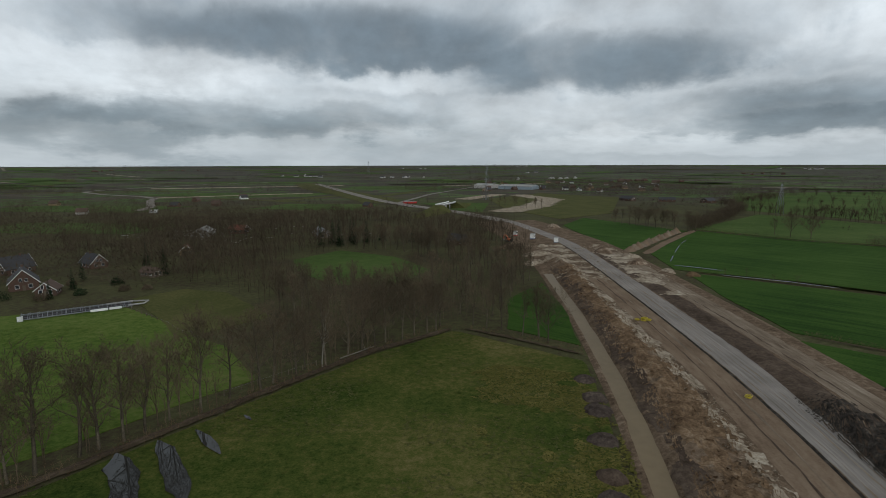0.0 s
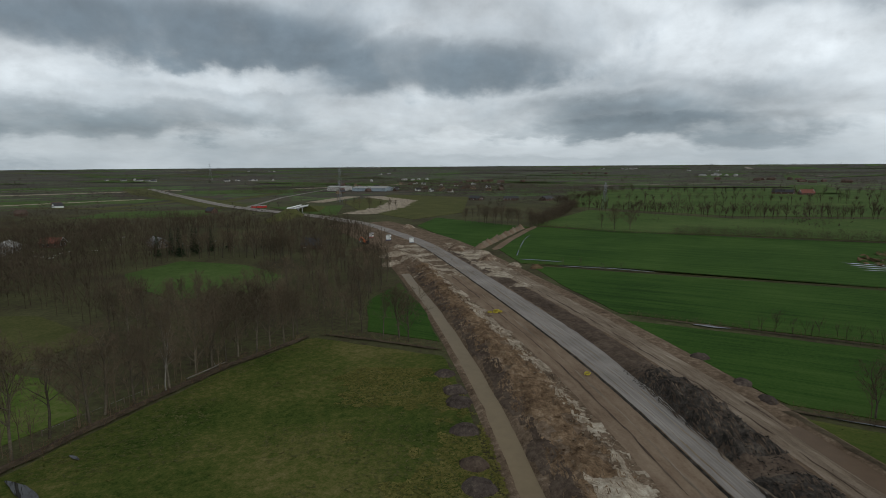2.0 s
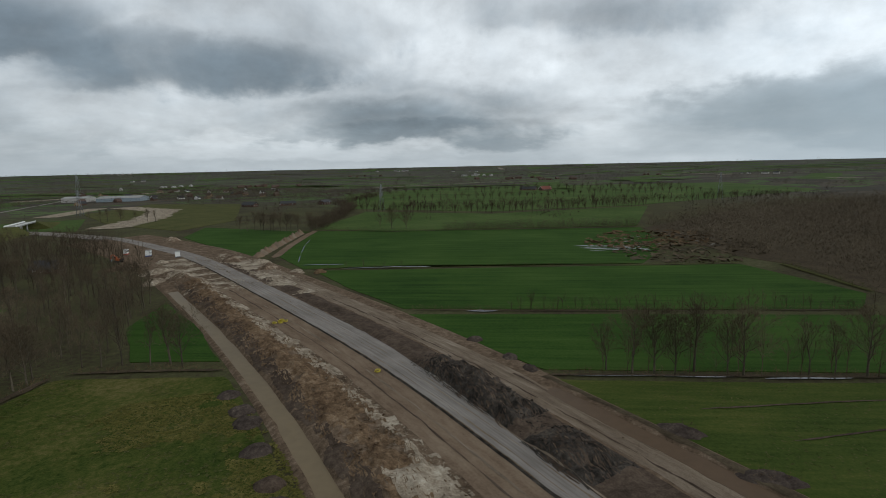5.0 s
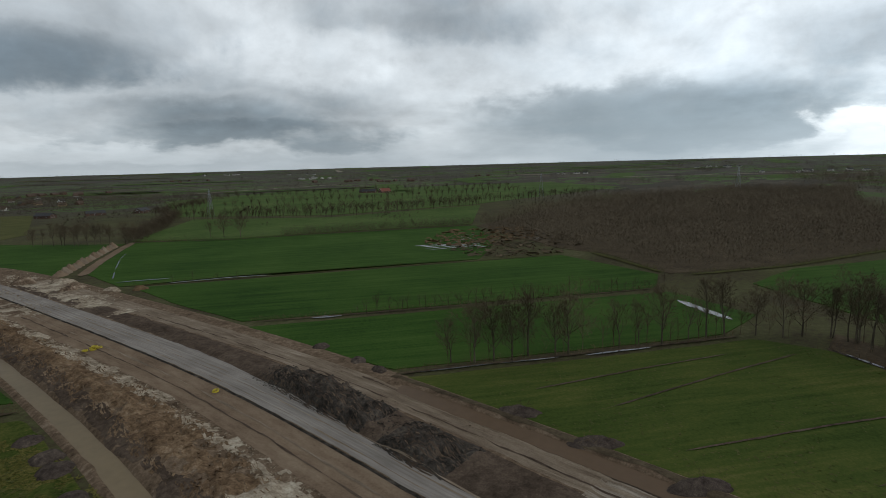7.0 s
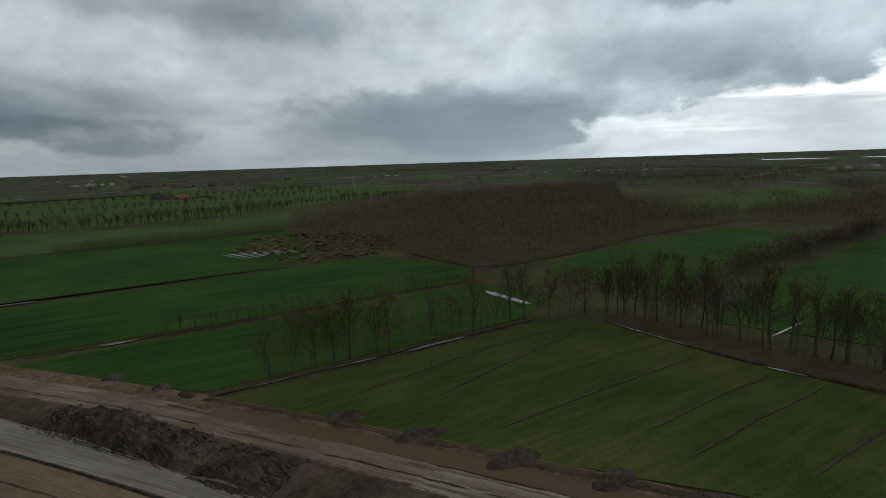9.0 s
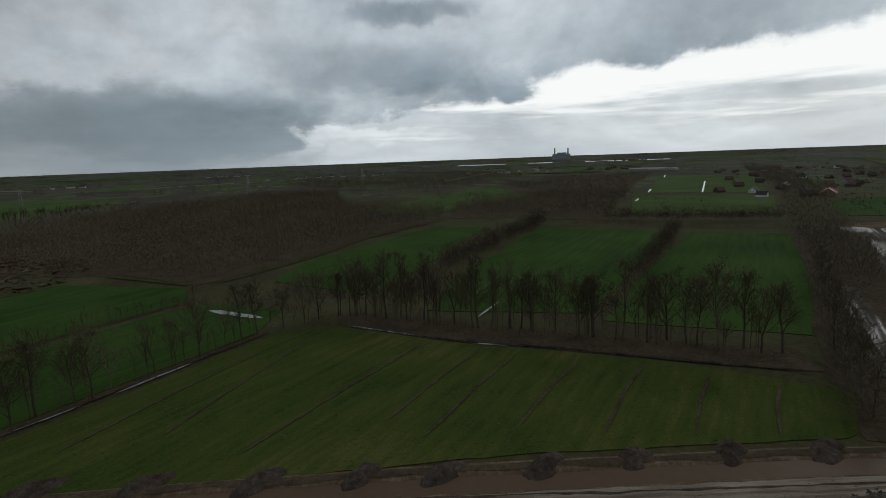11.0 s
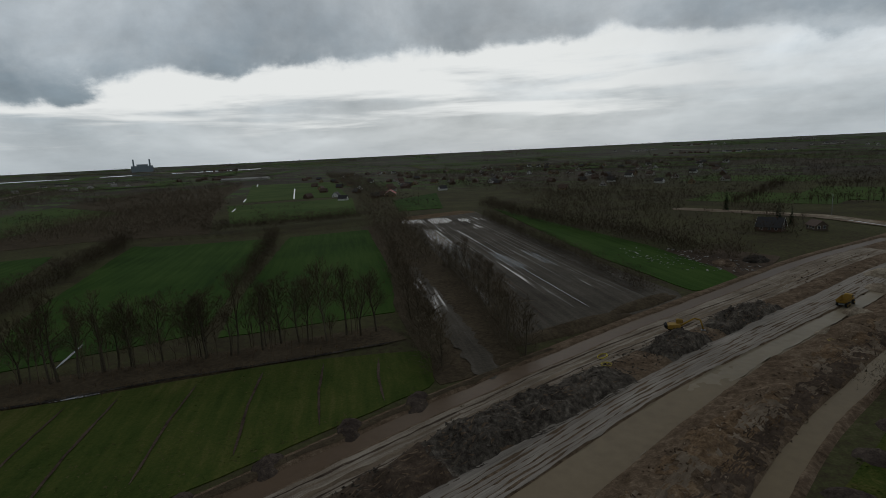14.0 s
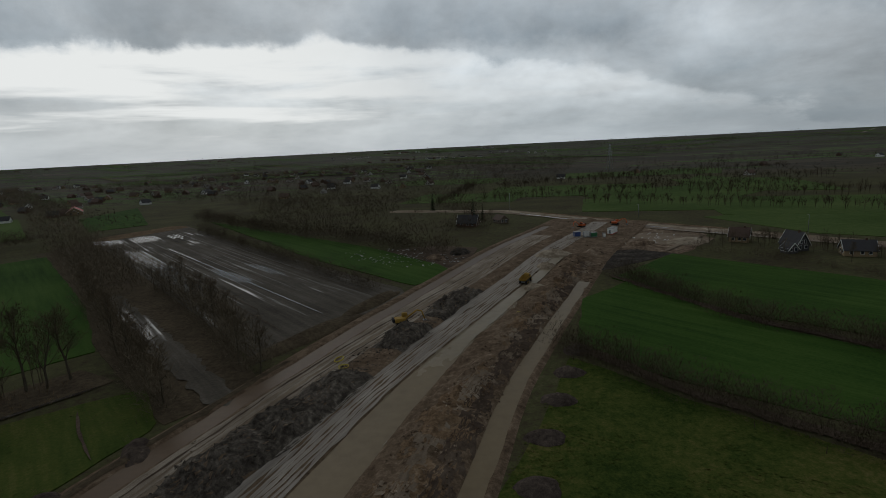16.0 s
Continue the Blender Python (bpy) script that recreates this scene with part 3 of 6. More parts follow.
band("haul_road", 0.0, np.minimum(9.0, BANK_IN + .6), -10, 470, 24, M["road"], "grey rubble haul road with tyre tracks", .05, category="road", jag=.35)
band("haul_road", 0.0, np.minimum(9.0, BANK_IN + .6), -330, -9, 24, M["pale_road"], "pale silty haul road with tyre tracks", .05, category="road", jag=.35)
band("road", -6, 9, 468, 1370, 8, M["road"], "unfinished grey road running to the bridge", .06, category="road")
for y0, y1, u0, u1 in ((46, 64, .3, .5), (68, 104, .3, .8), (-108, -58, .2, .3), (-138, -120, .5, .8), (-176, -144, .5, .8)):
    band("peat_bank", BANK_IN + u0, BANK_OUT - u1, y0, y1, 40, M["peat"] if y0 > 0 else M["grey_peat"], "long rough heap of black peat beside the haul road", .05, jag=1.0, cover=.8, seed=int(y0) % 7)
band("brown_bank", BANK_IN, BANK_OUT, -60, 300, 30, M["earth"], "low bank of dark brown soil beside the haul road", .04, jag=.8)
band("spoil_clay", CANAL_L + 4, -12, 40, 250, 40, M["rust"], "rough rusty brown clay on the spoil ridge", .05, jag=1.5, cover=.5)
band("spoil_clods", -15.5, -9.6, 45, 235, 22, M["clod"], "pale clods of sand along the spoil ridge", .06, jag=1.2, cover=.45, seed=3, grain=5)
band("spoil_clay", CANAL_L + 3.5, -11.5, -225, 40, 40, M["rust"], "rough brown clay on the spoil ridge", .05, jag=1.5, cover=.42, seed=9)
band("spoil_clods", -21, -12, 38, 66, 40, M["clod"], "pale mass of sand tipped on the spoil ridge", .09, jag=2.0, cover=.72, seed=15, grain=9)
band("spoil_clods", -21, -13, -225, -50, 40, M["sand"], "pale sand along the spoil ridge", .06, jag=1.5, cover=.33, seed=5, grain=4)
band("spoil_peat", CANAL_L + 2.4, CANAL_L + 7, -225, 250, 24, M["earth"], "dark wet soil at the foot of the spoil ridge", .05, jag=1.2, cover=.55, seed=7, grain=3)
band("drain_line", -0.75, -0.15, -20, 330, 3, M["peat"], "narrow dark drain beside the haul road", .07, jag=.1)
band("spoil_clods", 9, 26, 200, 330, 40, M["clod"], "pale heaps of sand near the crossing", .05, jag=1.5, cover=.36, seed=11, grain=8)
band("spoil_clods", -24, 0, 225, 330, 50, M["clod"], "pale heaps of sand near the crossing", .05, jag=1.5, cover=.36, seed=12, grain=8)
band("side_track", 17.2, 25, 28, 300, 16, M["track"], "flat brown side track with ruts", .04, jag=.5)
band("side_track", BANK_OUT - .6, CANAL_R - 3.2, -280, 30, 16, M["pale_track"], "flat brown side track with ruts", .04, jag=.5)
for k, (u, w, y0, y1) in enumerate([(.8, .22, -300, -30), (1.7, .2, -300, -20), (2.9, .25, -280, -40), (3.8, .18, -280, -10), (5.1, .22, -300, 0), (6.0, .2, -300, 0), (1.4, .16, 0, 320), (3.9, .16, 20, 320), (5.4, .14, 20, 300)]):
    band("rut_strip", u, u + w, y0, y1, 3, M["dirt"] if y1 < 10 else M["track"], "wheel rut in the haul road", .07, jag=.3 if y1 > 10 else .6, seed=40 + k)
for k, (u, w, y0, y1) in enumerate([(17.8, .5, -260, 60), (19.2, .35, -260, 200), (22.4, .4, -260, 200), (23.6, .5, -200, 90), (-4.2, .35, 0, 230), (-6.5, .35, 20, 230)]):
    band("rut_strip", u, u + w, y0, y1, 3, M["earth"] if k % 2 else M["sand"], "wheel rut in the sand", .07, jag=.5, seed=60 + k)
band("rut_strip", 20, 21.2, -280, 240, 4, M["sand"], "pale sandy wheel track", .06, jag=.5)


# ---- trees ----
def branch_skeleton(rng, height, spread, kids, clear):
    """Lines of a bare tree: start, end, two radii and the order of the branch."""
    segs = []

    def grow(p, d, length, r, level):
        steps = (6, 4, 3, 2, 1)[level]
        pts = [p]
        for i in range(steps):
            wob = (.07, .16, .2, .22, .2)[level]
            d = (d + Vector((rng.gauss(0, wob), rng.gauss(0, wob), rng.gauss(0, wob) + (.06 if level else .05)))).normalized()
            p = p + d * (length / steps)
            pts.append(p)
        for i in range(steps):
            segs.append((pts[i], pts[i + 1], r * (1 - .8 * i / steps), r * (1 - .8 * (i + 1) / steps), level))
        if level >= len(kids):
            return
        n = kids[level]
        turn = rng.random() * 6.283
        for k in range(n):
            lo = clear if level == 0 else .2
            f = min(lo + (1 - lo) * (k + rng.random() * .7) / n, .999)
            i = min(int(f * steps), steps - 1)
            q = pts[i].lerp(pts[i + 1], f * steps - i)
            turn += 2.4 + rng.gauss(0, .4)
            a = d.orthogonal().normalized()
            side = a * math.cos(turn) + d.cross(a) * math.sin(turn)
            nd = (side * rng.uniform(.6, .95) + d * rng.uniform(.6, 1.1) + Vector((0, 0, .15))).normalized()
            if level == 0:
                dome = math.sqrt(max(.12, 1 - ((f - clear) / (1 - clear) * 1.15 - .25) ** 2))
                nl = spread * 1.22 * dome * rng.uniform(.72, 1.15)
            else:
                nl = length * rng.uniform(.42, .7) * (1.1 - .4 * f)
            grow(q, nd, nl, r * (1 - .65 * f) * .52, level + 1)

    grow(Vector((0, 0, -.3)), Vector((rng.gauss(0, .05), rng.gauss(0, .05), 1)).normalized(), height * .9, height * .019, 0)
    return segs


def tubes(segs, sides):
    verts, faces = [], []
    for p, q, r0, r1, _ in segs:
        d = (q - p).normalized()
        a = d.orthogonal().normalized()
        b = d.cross(a)
        base = len(verts)
        for c, r in ((p, r0), (q, r1)):
            for k in range(sides):
                t = 6.283 * k / sides
                verts.append(c + (a * math.cos(t) + b * math.sin(t)) * max(r, .028))
        for k in range(sides):
            j = (k + 1) % sides
            faces.append((base + k, base + j, base + sides + j, base + sides + k))
    return [tuple(v) for v in verts], faces


def twigs(segs, rng, width):
    verts, faces = [], []
    for p, q, *_ in segs:
        o = Vector((rng.gauss(0, 1), rng.gauss(0, 1), rng.gauss(0, 1))).cross(q - p).normalized() * width
        n = len(verts)
        verts += [tuple(p - o), tuple(p + o), tuple(q)]
        faces.append((n, n + 1, n + 2))
    return verts, faces


def bare_tree(seed, height, spread, label, clear=.3, kids=(13, 7, 5, 6), bark=None, fine=None):
    rng = random.Random(seed)
    segs = branch_skeleton(rng, height, spread, kids, clear)
    last = len(kids)
    tree = tagged(new("tree"), label, "tree")
    v, f = tubes([g for g in segs if g[4] < 2], 4)
    mesh_object("trunk", v, f, bark or M["bark"]).parent = tree
    v, f = twigs([g for g in segs if g[4] >= 3], rng, .032)
    v2, f2 = twigs([g for g in segs if g[4] == 2], rng, .055)
    f = f + [tuple(k + len(v) for k in q) for q in f2]
    v = v + v2
    tagged(mesh_object("crown", v, f, fine or M["twig"]), kind="stuff").parent = tree
    return tree


OAK = "bare winter oak with a broad twiggy crown"
PROTO = [bare_tree(11 + i, h, s, OAK, c, k) for i, (h, s, c, k) in enumerate([(16, 6.2, .22, (13, 7, 5, 6)), (17, 5.2, .3, (13, 7, 5, 6)), (15, 5.8, .2, (13, 7, 5, 6)), (17, 4.4, .35, (12, 6, 5, 4)),
                                                                 (14, 4.6, .3, (10, 6, 4, 4)), (16, 4.0, .35, (10, 6, 4, 4))])]
PLACED = []


def tree_at(x, y, kind=None, scale=1.0, rng=random.Random(7), group=""):
    k = rng.randrange(len(PROTO)) if kind is None else kind
    src = PROTO[k]
    s = scale * rng.uniform(.85, 1.12)
    m = pose(x, y, 0, 0, 0, rng.uniform(0, 360))
    if k not in [p for p, _ in PLACED]:
        ob = src
    else:
        ob = copy_thing(src, Matrix())
    ob.matrix_basis = m @ Matrix.Scale(s, 4)
    PLACED.append((k, ob))
    if group:
        ob["group"] = group
    return ob


rng = random.Random(3)


def tree_row(pts, step, jitter, group, scale=1.0, kinds=None):
    for x, y in polyline(pts, step):
        if rng.random() < .1:
            continue
        tree_at(x + rng.uniform(-jitter, jitter), y + rng.uniform(-jitter, jitter), rng.choice(kinds) if kinds else None, scale, rng, group)


tree_row([(-92, 55), (-69, 79), (-43, 114), (-22, 141), (-2, 160)], 4.6, 1.4, "oak row beside the ditch", 1.1)
tree_row([(-2, 163), (10, 164), (26, 151), (34, 145)], 5.5, 1.5, "trees at the corner of the meadow", .85)
tree_row([(107, 73), (126, 55), (150, 32), (166, 20)], 5.2, 1.4, "trees along the wet ditch", .95)
tree_row([(168, 14), (176, 0), (178, -14)], 4.5, 3, "trees along the wet ditch", .9)
tree_row([(176, -9), (147, -48), (122, -84), (104, -110)], 4.2, 2.4, "oak row behind the moat", 1.16)
tree_row([(170, -16), (143, -55), (118, -90)], 7.5, 2.4, "oak row behind the moat", .9)
tree_row([(232, 376), (240, 358), (253, 345)], 12, 1, "trees in the pasture", .95)
tree_row([(144, 455), (163, 427), (186, 392)], 5, 2, "tree belt beside the pasture", .9)
tree_row([(-60, 322), (-26, 312), (20, 262), (38, 230)], 6.5, 2, "trees along the paddock", .95)
tree_row([(60, 640), (90, 620), (118, 600)], 8, 4, "small wood on the sandy plain", .8)
for x, y in ((-98, -252), (-110, -250), (-122, -246), (-128, -236), (-108, -226), (-142, -218), (-126, -214), (-92, -262), (16, -328), (34, -342), (12, -352)):
    tree_at(x, y, rng.choice((3, 4, 5)), .5, rng, "garden trees")
# the mixed wood around the paddock
WOOD_A = [(-26, 140), (0, 170), (20, 164), (24, 196), (40, 230), (20, 250), (-4, 250), (-18, 222), (-48, 216), (-56, 176), (-42, 150)]
for _ in range(900):
    x, y = rng.uniform(-75, 42), rng.uniform(112, 252)
    if inside(WOOD_A, np.array(x), np.array(y)) and min((math.hypot(o.matrix_basis.translation.x - x, o.matrix_basis.translation.y - y) for _, o in PLACED), default=9) > 6.2:
        tree_at(x, y, rng.choice((3, 4, 5)), rng.uniform(.65, 1.0), rng, "mixed wood around the paddock")


LEAVES = "brown leaf litter and dead growth under the bare trees"
field("leaf_litter", [(182, -6), (150, -48), (124, -86), (106, -114), (92, -108), (108, -82), (124, -58), (140, -33), (164, -4)], M["litter"], LEAVES, .03, .2)
field("leaf_litter", [(268, -272), (160, -172), (109, -124), (67, -88), (56, -107), (92, -152), (178, -238), (276, -326)], M["litter"], LEAVES, .03, .2)


# ---- woods and hedges: uncountable bare trees, joined ----
def twig_cloud(seed, n, height, width, thick=1.0):
    """One far-off bare tree: a thin trunk and many slivers that fan out into a rounded crown."""
    r = np.random.RandomState(seed)
    tri = []
    w = height * .011
    for k in range(3):
        a, b = 2.094 * k, 2.094 * (k + 1)
        tri.append([(w * math.cos(a), w * math.sin(a), 0), (w * math.cos(b), w * math.sin(b), 0), (0, 0, height * .8)])
    # limbs rise from the trunk to the crown's outline, twigs fan out from the limbs
    limbs = max(3, n // 7)
    for i in range(limbs):
        a, out = r.uniform(0, 6.283), width * math.sqrt(r.uniform(.05, 1))
        p = np.array([0, 0, height * r.uniform(.15, .6)])
        q = np.array([math.cos(a) * out, math.sin(a) * out, height * (1.02 - .38 * (out / width) ** 2 - r.uniform(0, .12))])
        q[2] = max(q[2], p[2] + .12 * height)
        side = np.array([-math.sin(a), math.cos(a), 0]) * height * .0042 * thick
        tri.append([p - side, p + side, q])
        for k in range(max(2, (n - limbs) // limbs)):
            f = r.uniform(.3, 1)
            b = p + (q - p) * f
            d = (q - p) / np.linalg.norm(q - p) * .55 + r.normal(0, .45, 3) + np.array([0, 0, .35])
            e = b + d * height * r.uniform(.08, .19)
            e[2] = min(e[2], height * r.uniform(.95, 1.05))
            t = r.uniform(0, 6.283)
            o = np.array([math.cos(t), math.sin(t), .3 * math.sin(3 * t)]) * r.uniform(.03, .075) * height / 14 * thick
            tri.append([b - o, b + o, e])
    return np.array(tri)


def twig_mass(seed, n, height, width, thick=1.0, low=.12):
    """A dense bare bush or far tree: twigs of all directions filling a rounded body that reaches low."""
    r = np.random.RandomState(seed)
    tri = []
    for i in range(n):
        a, f = r.uniform(0, 6.283), r.uniform(0, 1)
        z = low + (.97 - low) * f
        out = width * math.sqrt(max(.04, 1 - ((f - .42) / .62) ** 2)) * math.sqrt(r.uniform(.02, 1))
        p = np.array([math.cos(a) * out, math.sin(a) * out, z * height])
        d = np.array([math.cos(a) * .35, math.sin(a) * .35, .5]) + r.normal(0, .4, 3)
        q = p + d * height * r.uniform(.1, .22)
        q[2] = min(q[2], height * r.uniform(.92, 1.02))
        t = r.uniform(0, 6.283)
        o = np.array([math.cos(t), math.sin(t), .5 * math.sin(3 * t)]) * r.uniform(.035, .09) * height / 14 * thick
        tri.append([p - o, p + o, q])
    return np.array(tri)


def joined(name, places, scales, protos, mat, label, category, seed=0):
    r = np.random.RandomState(seed)
    out = []
    for k, proto in enumerate(protos):
        m = np.arange(len(places)) % len(protos) == k
        P, S = places[m], scales[m]
        a = r.uniform(0, 6.283, len(P))
        c, s = np.cos(a)[:, None, None], np.sin(a)[:, None, None]
        v = proto[None]
        X = (v[..., 0] * c - v[..., 1] * s) * S[:, None, None] + P[:, 0, None, None]
        Yv = (v[..., 0] * s + v[..., 1] * c) * S[:, None, None] + P[:, 1, None, None]
        Z = v[..., 2] * S[:, None, None] * r.uniform(.8, 1.15, len(P))[:, None, None] + P[:, 2, None, None]
        out.append(np.stack([X, Yv, Z], -1).reshape(-1, 3))
    v = np.concatenate(out)
    ob = mesh_object(name, v, np.arange(len(v)).reshape(-1, 3), mat, smooth=False)
    return tagged(ob, label, category, kind="stuff")


FINE = [twig_cloud(40 + i, 96, 14, 4.4, 1.2) for i in range(8)]
DENSE = [twig_mass(50 + i, 84, 14, 4.2, 1.7) for i in range(8)]
COARSE = [twig_mass(60 + i, 40, 13, 4.8, 3.4, .2) for i in range(8)]
FAR = [twig_mass(70 + i, 14, 13, 7.0, 11, .0) for i in range(8)]
ROW = [twig_cloud(100 + i, 70, 13, 4.6, 3.0) for i in range(8)]
REEDS = [twig_cloud(90 + i, 13, 1.3, 1.0, 5) for i in range(6)]
SHRUB = [twig_mass(80 + i, 60, 5, 2.5, 2.6, .05) for i in range(6)]


def scatter(poly, gap, seed, jitter=.45):
    poly = np.asarray(poly, float)
    r = np.random.RandomState(seed)
    x0, y0 = poly.min(0)
    x1, y1 = poly.max(0)
    x, y = np.meshgrid(np.arange(x0, x1, gap), np.arange(y0, y1, gap))
    x, y = x.ravel() + r.uniform(-jitter, jitter, x.size) * gap, y.ravel() + r.uniform(-jitter, jitter, x.size) * gap
    k = inside(poly, x, y)
    return np.stack([x[k], y[k], land_height(x[k], y[k])], 1)


def wood(poly, gap, seed, protos, label="dense bare brown woodland", size=1.0, name="woodland", mat=None, clearings=False):
    p = scatter(poly, gap, seed)
    if clearings:
        p = p[fbm(p[:, 0] / 34, p[:, 1] / 34, seed) > -.18]
    r = np.random.RandomState(seed + 1)
    return joined(name, p, size * r.uniform(.7, 1.15, len(p)), protos, mat or M["wood"], label, "woodland", seed)


def hedge(pts, width, gap, seed, protos, label="row of bare bushes along a field edge", size=1.0, mat=None):
    r = np.random.RandomState(seed)
    p = np.concatenate([polyline(pts, gap) + r.uniform(-width, width, polyline(pts, gap).shape) for _ in range(max(1, int(width / 1.2)))])
    p = np.c_[p, land_height(p[:, 0], p[:, 1])]
    return joined("hedge", p, size * r.uniform(.6, 1.15, len(p)), protos, mat or M["hedgewood"], label, "hedge", seed)


wood(WOOD_A, 5.5, 1, FINE, "brown understorey of the mixed wood", .5)
wood([(-54, 176), (-48, 216), (-68, 250), (-80, 282), (-60, 314), (-26, 312), (20, 262), (40, 240), (52, 320), (40, 440), (-20, 520), (-140, 520), (-240, 420), (-230, 300), (-160, 270), (-105, 222), (-86, 212)], 6.6, 2, FINE, mat=M["hedgewood"], clearings=True)
for i, (poly, gap) in enumerate([([(-620, 540), (-420, 530), (-250, 570), (-180, 640), (-330, 700), (-700, 690)], 13), ([(190, 790), (300, 760), (420, 700), (640, 900), (430, 1300), (170, 1250)], 14), ([(-900, 900), (-500, 800), (-380, 840), (-700, 1100)], 18), ([(-120, 980), (20, 960), (60, 1080), (-80, 1100)], 14), ([(-40, 1250), (260, 1300), (500, 1500), (100, 1700)], 20)]):
    wood(poly, gap, 90 + i, COARSE, "far bare brown woodland", 1.0, mat=M["hedgewood"])
HOMES = [(-172, 217), (-154, 206), (-200, 248), (-172, 262), (-132, 240), (-144, 300), (-160, 192), (-145, 196)]
p = scatter([(-104, 216), (-122, 205), (-150, 215), (-200, 190), (-330, 230), (-420, 520), (-240, 560), (-140, 520), (-100, 300)], 6.5, 3)
p = p[fbm(p[:, 0] / 34, p[:, 1] / 34, 2) > -.2]
for hx, hy in HOMES:
    p = p[np.hypot(p[:, 0] - hx, p[:, 1] - hy) > 7.5]
joined("woodland", p, np.random.RandomState(4).uniform(.55, 1.1, len(p)), COARSE, M["hedgewood"], "bare trees and shrubs round the houses", "woodland", 3)
wood([(370, 225), (292, 122), (284, 91), (242, 52), (284, 10), (350, -28), (431, -99), (500, -118), (600, -40), (760, -30), (940, -40), (905, 99), (720, 210), (615, 239), (520, 240)], 5.4, 4, COARSE, size=.85)
wood([(440, -110), (520, -135), (640, -280), (600, -380), (480, -290), (361, -213), (421, -154)], 5.6, 5, COARSE, size=.85)
wood([(640, -280), (863, -296), (1050, -500), (1020, -700), (700, -440), (600, -385)], 11, 6, COARSE)
wood([(700, -150), (900, -40), (1500, 100), (1600, -500), (1200, -500), (880, -300)], 16, 7, COARSE, size=1.25)
wood([(261, -272), (154, -173), (136, -192), (180, -236), (276, -322)], 4.6, 8, DENSE, "belt of bare trees beside the muddy field", .9)
for k, (pts, wide) in enumerate((([(154, -173), (112, -134), (84, -106), (68, -90)], 2.6), ([(138, -192), (112, -170), (84, -140), (59, -112)], 3.6))):
    hedge(pts, wide, 2.6, 110 + k, DENSE, "row of bare trees beside the wet path", .8, M["wood"])
    hedge(pts, wide, 1.5, 112 + k, SHRUB, "bare undergrowth beside the wet path", .7, M["wood"])
    tree_row(pts, 8, 2.0, "trees beside the wet path", .85, (3, 4, 5))

wood([(276, -322), (500, -560), (1000, -1000), (1080, -980), (500, -500), (261, -272)], 8, 28, COARSE, "belt of bare trees running to the village", .95)
hedge([(-92, 53), (-68, 78), (-42, 112), (-21, 140), (0, 160), (14, 160), (32, 146)], 1.3, 1.1, 43, SHRUB, "low dark undergrowth below the oak row", .3)
hedge([(176, -10), (147, -48), (122, -83), (104, -108)], 2.6, 1.3, 44, SHRUB, "low dark undergrowth below the oak row", .36)
hedge([(107, 71), (126, 53), (150, 30), (166, 18)], 1.2, 1.6, 45, SHRUB, "low dark undergrowth along the wet ditch", .28)
hedge([(175, -12), (146, -51), (121, -86), (105, -108)], 2.6, 5.0, 120, FINE, "thin bare trees between the oaks", 1.0, M["wood"])
hedge([(-90, 57), (-67, 82), (-42, 115), (-22, 142)], 2.4, 6, 121, FINE, "thin bare trees between the oaks", .85, M["twig"])
hedge([(107, 73), (126, 55), (150, 32), (166, 20), (176, 0)], 1.4, 5, 122, FINE, "thin bare trees along the wet ditch", .8, M["twig"])
hedge([(235, -53), (300, -104), (372, -164)], 5, 2.2, 9, DENSE, "tall dense alder hedge between fields", .72)
hedge([(184, -119), (240, -170), (303, -226)], 3.6, 2.2, 10, DENSE, "tall dense alder hedge between fields", .62)
hedge([(372, -166), (300, -224), (264, -280)], 3, 2.5, 11, SHRUB, size=.9)
hedge([(361, -215), (304, -312)], 8, 2.5, 12, COARSE, size=.8)
hedge([(105, 151), (125, 130), (154, 104), (187, 76), (218, 47)], 1.2, 1.2, 13, SHRUB, size=.5)
hedge([(130, 127), (154, 104), (187, 76), (218, 47)], 1.0, 2.6, 33, FINE, "row of thin saplings along a field ditch", .5)
hedge([(120, 243), (150, 218)], 1.0, 9, 34, FINE, "row of thin saplings along a field ditch", .35)
hedge([(111, 250), (183, 189), (237, 142)], .8, 2.4, 14, SHRUB, size=.3, mat=M["dead"])
hedge([(188, 405), (228, 348), (262, 322)], 2, 2.6, 15, SHRUB, size=.8)
hedge([(262, 326), (292, 304), (376, 234)], 4, 1.6, 37, SHRUB, size=1.35)
hedge([(188, 402), (250, 480), (317, 574)], 5, 2, 16, DENSE, "dense brown hedge", .75)
hedge([(303, 528), (389, 397), (551, 331)], 2.4, 6.7, 17, ROW, "row of bare trees across the pasture", 1.05)
hedge([(345, 500), (420, 440), (620, 340), (760, 260)], 2.4, 7.2, 38, ROW, "row of bare trees across the pasture", 1.05)
hedge([(420, 640), (600, 540), (860, 420)], 2.4, 10.8, 39, ROW, "row of bare trees across the pasture", 1.05)
hedge([(520, 860), (760, 700), (1000, 520)], 4, 14.4, 40, ROW, "row of bare trees across the pasture", 1.05)
hedge([(470, 760), (330, 640), (317, 574)], 8, 12.0, 18, ROW, "row of bare trees across the pasture", .8)
hedge([(206, -339), (130, -262), (47, -180)], 3.6, 1.7, 19, DENSE, "dense hedge beside the muddy field", .5)
hedge([(250, -412), (150, -326), (70, -276), (30, -240)], 8, 3.0, 36, COARSE, "tall hedge along the green strip", .7)
hedge([(-39, -199), (-61, -152), (-90, -122), (-130, -80)], 5, 1.3, 20, SHRUB, "broad dark hedge between fields", 1.15)
hedge([(-39, -199), (-61, -152), (-90, -122), (-130, -80)], 5, 2.2, 41, DENSE, "broad dark hedge between fields", .42)
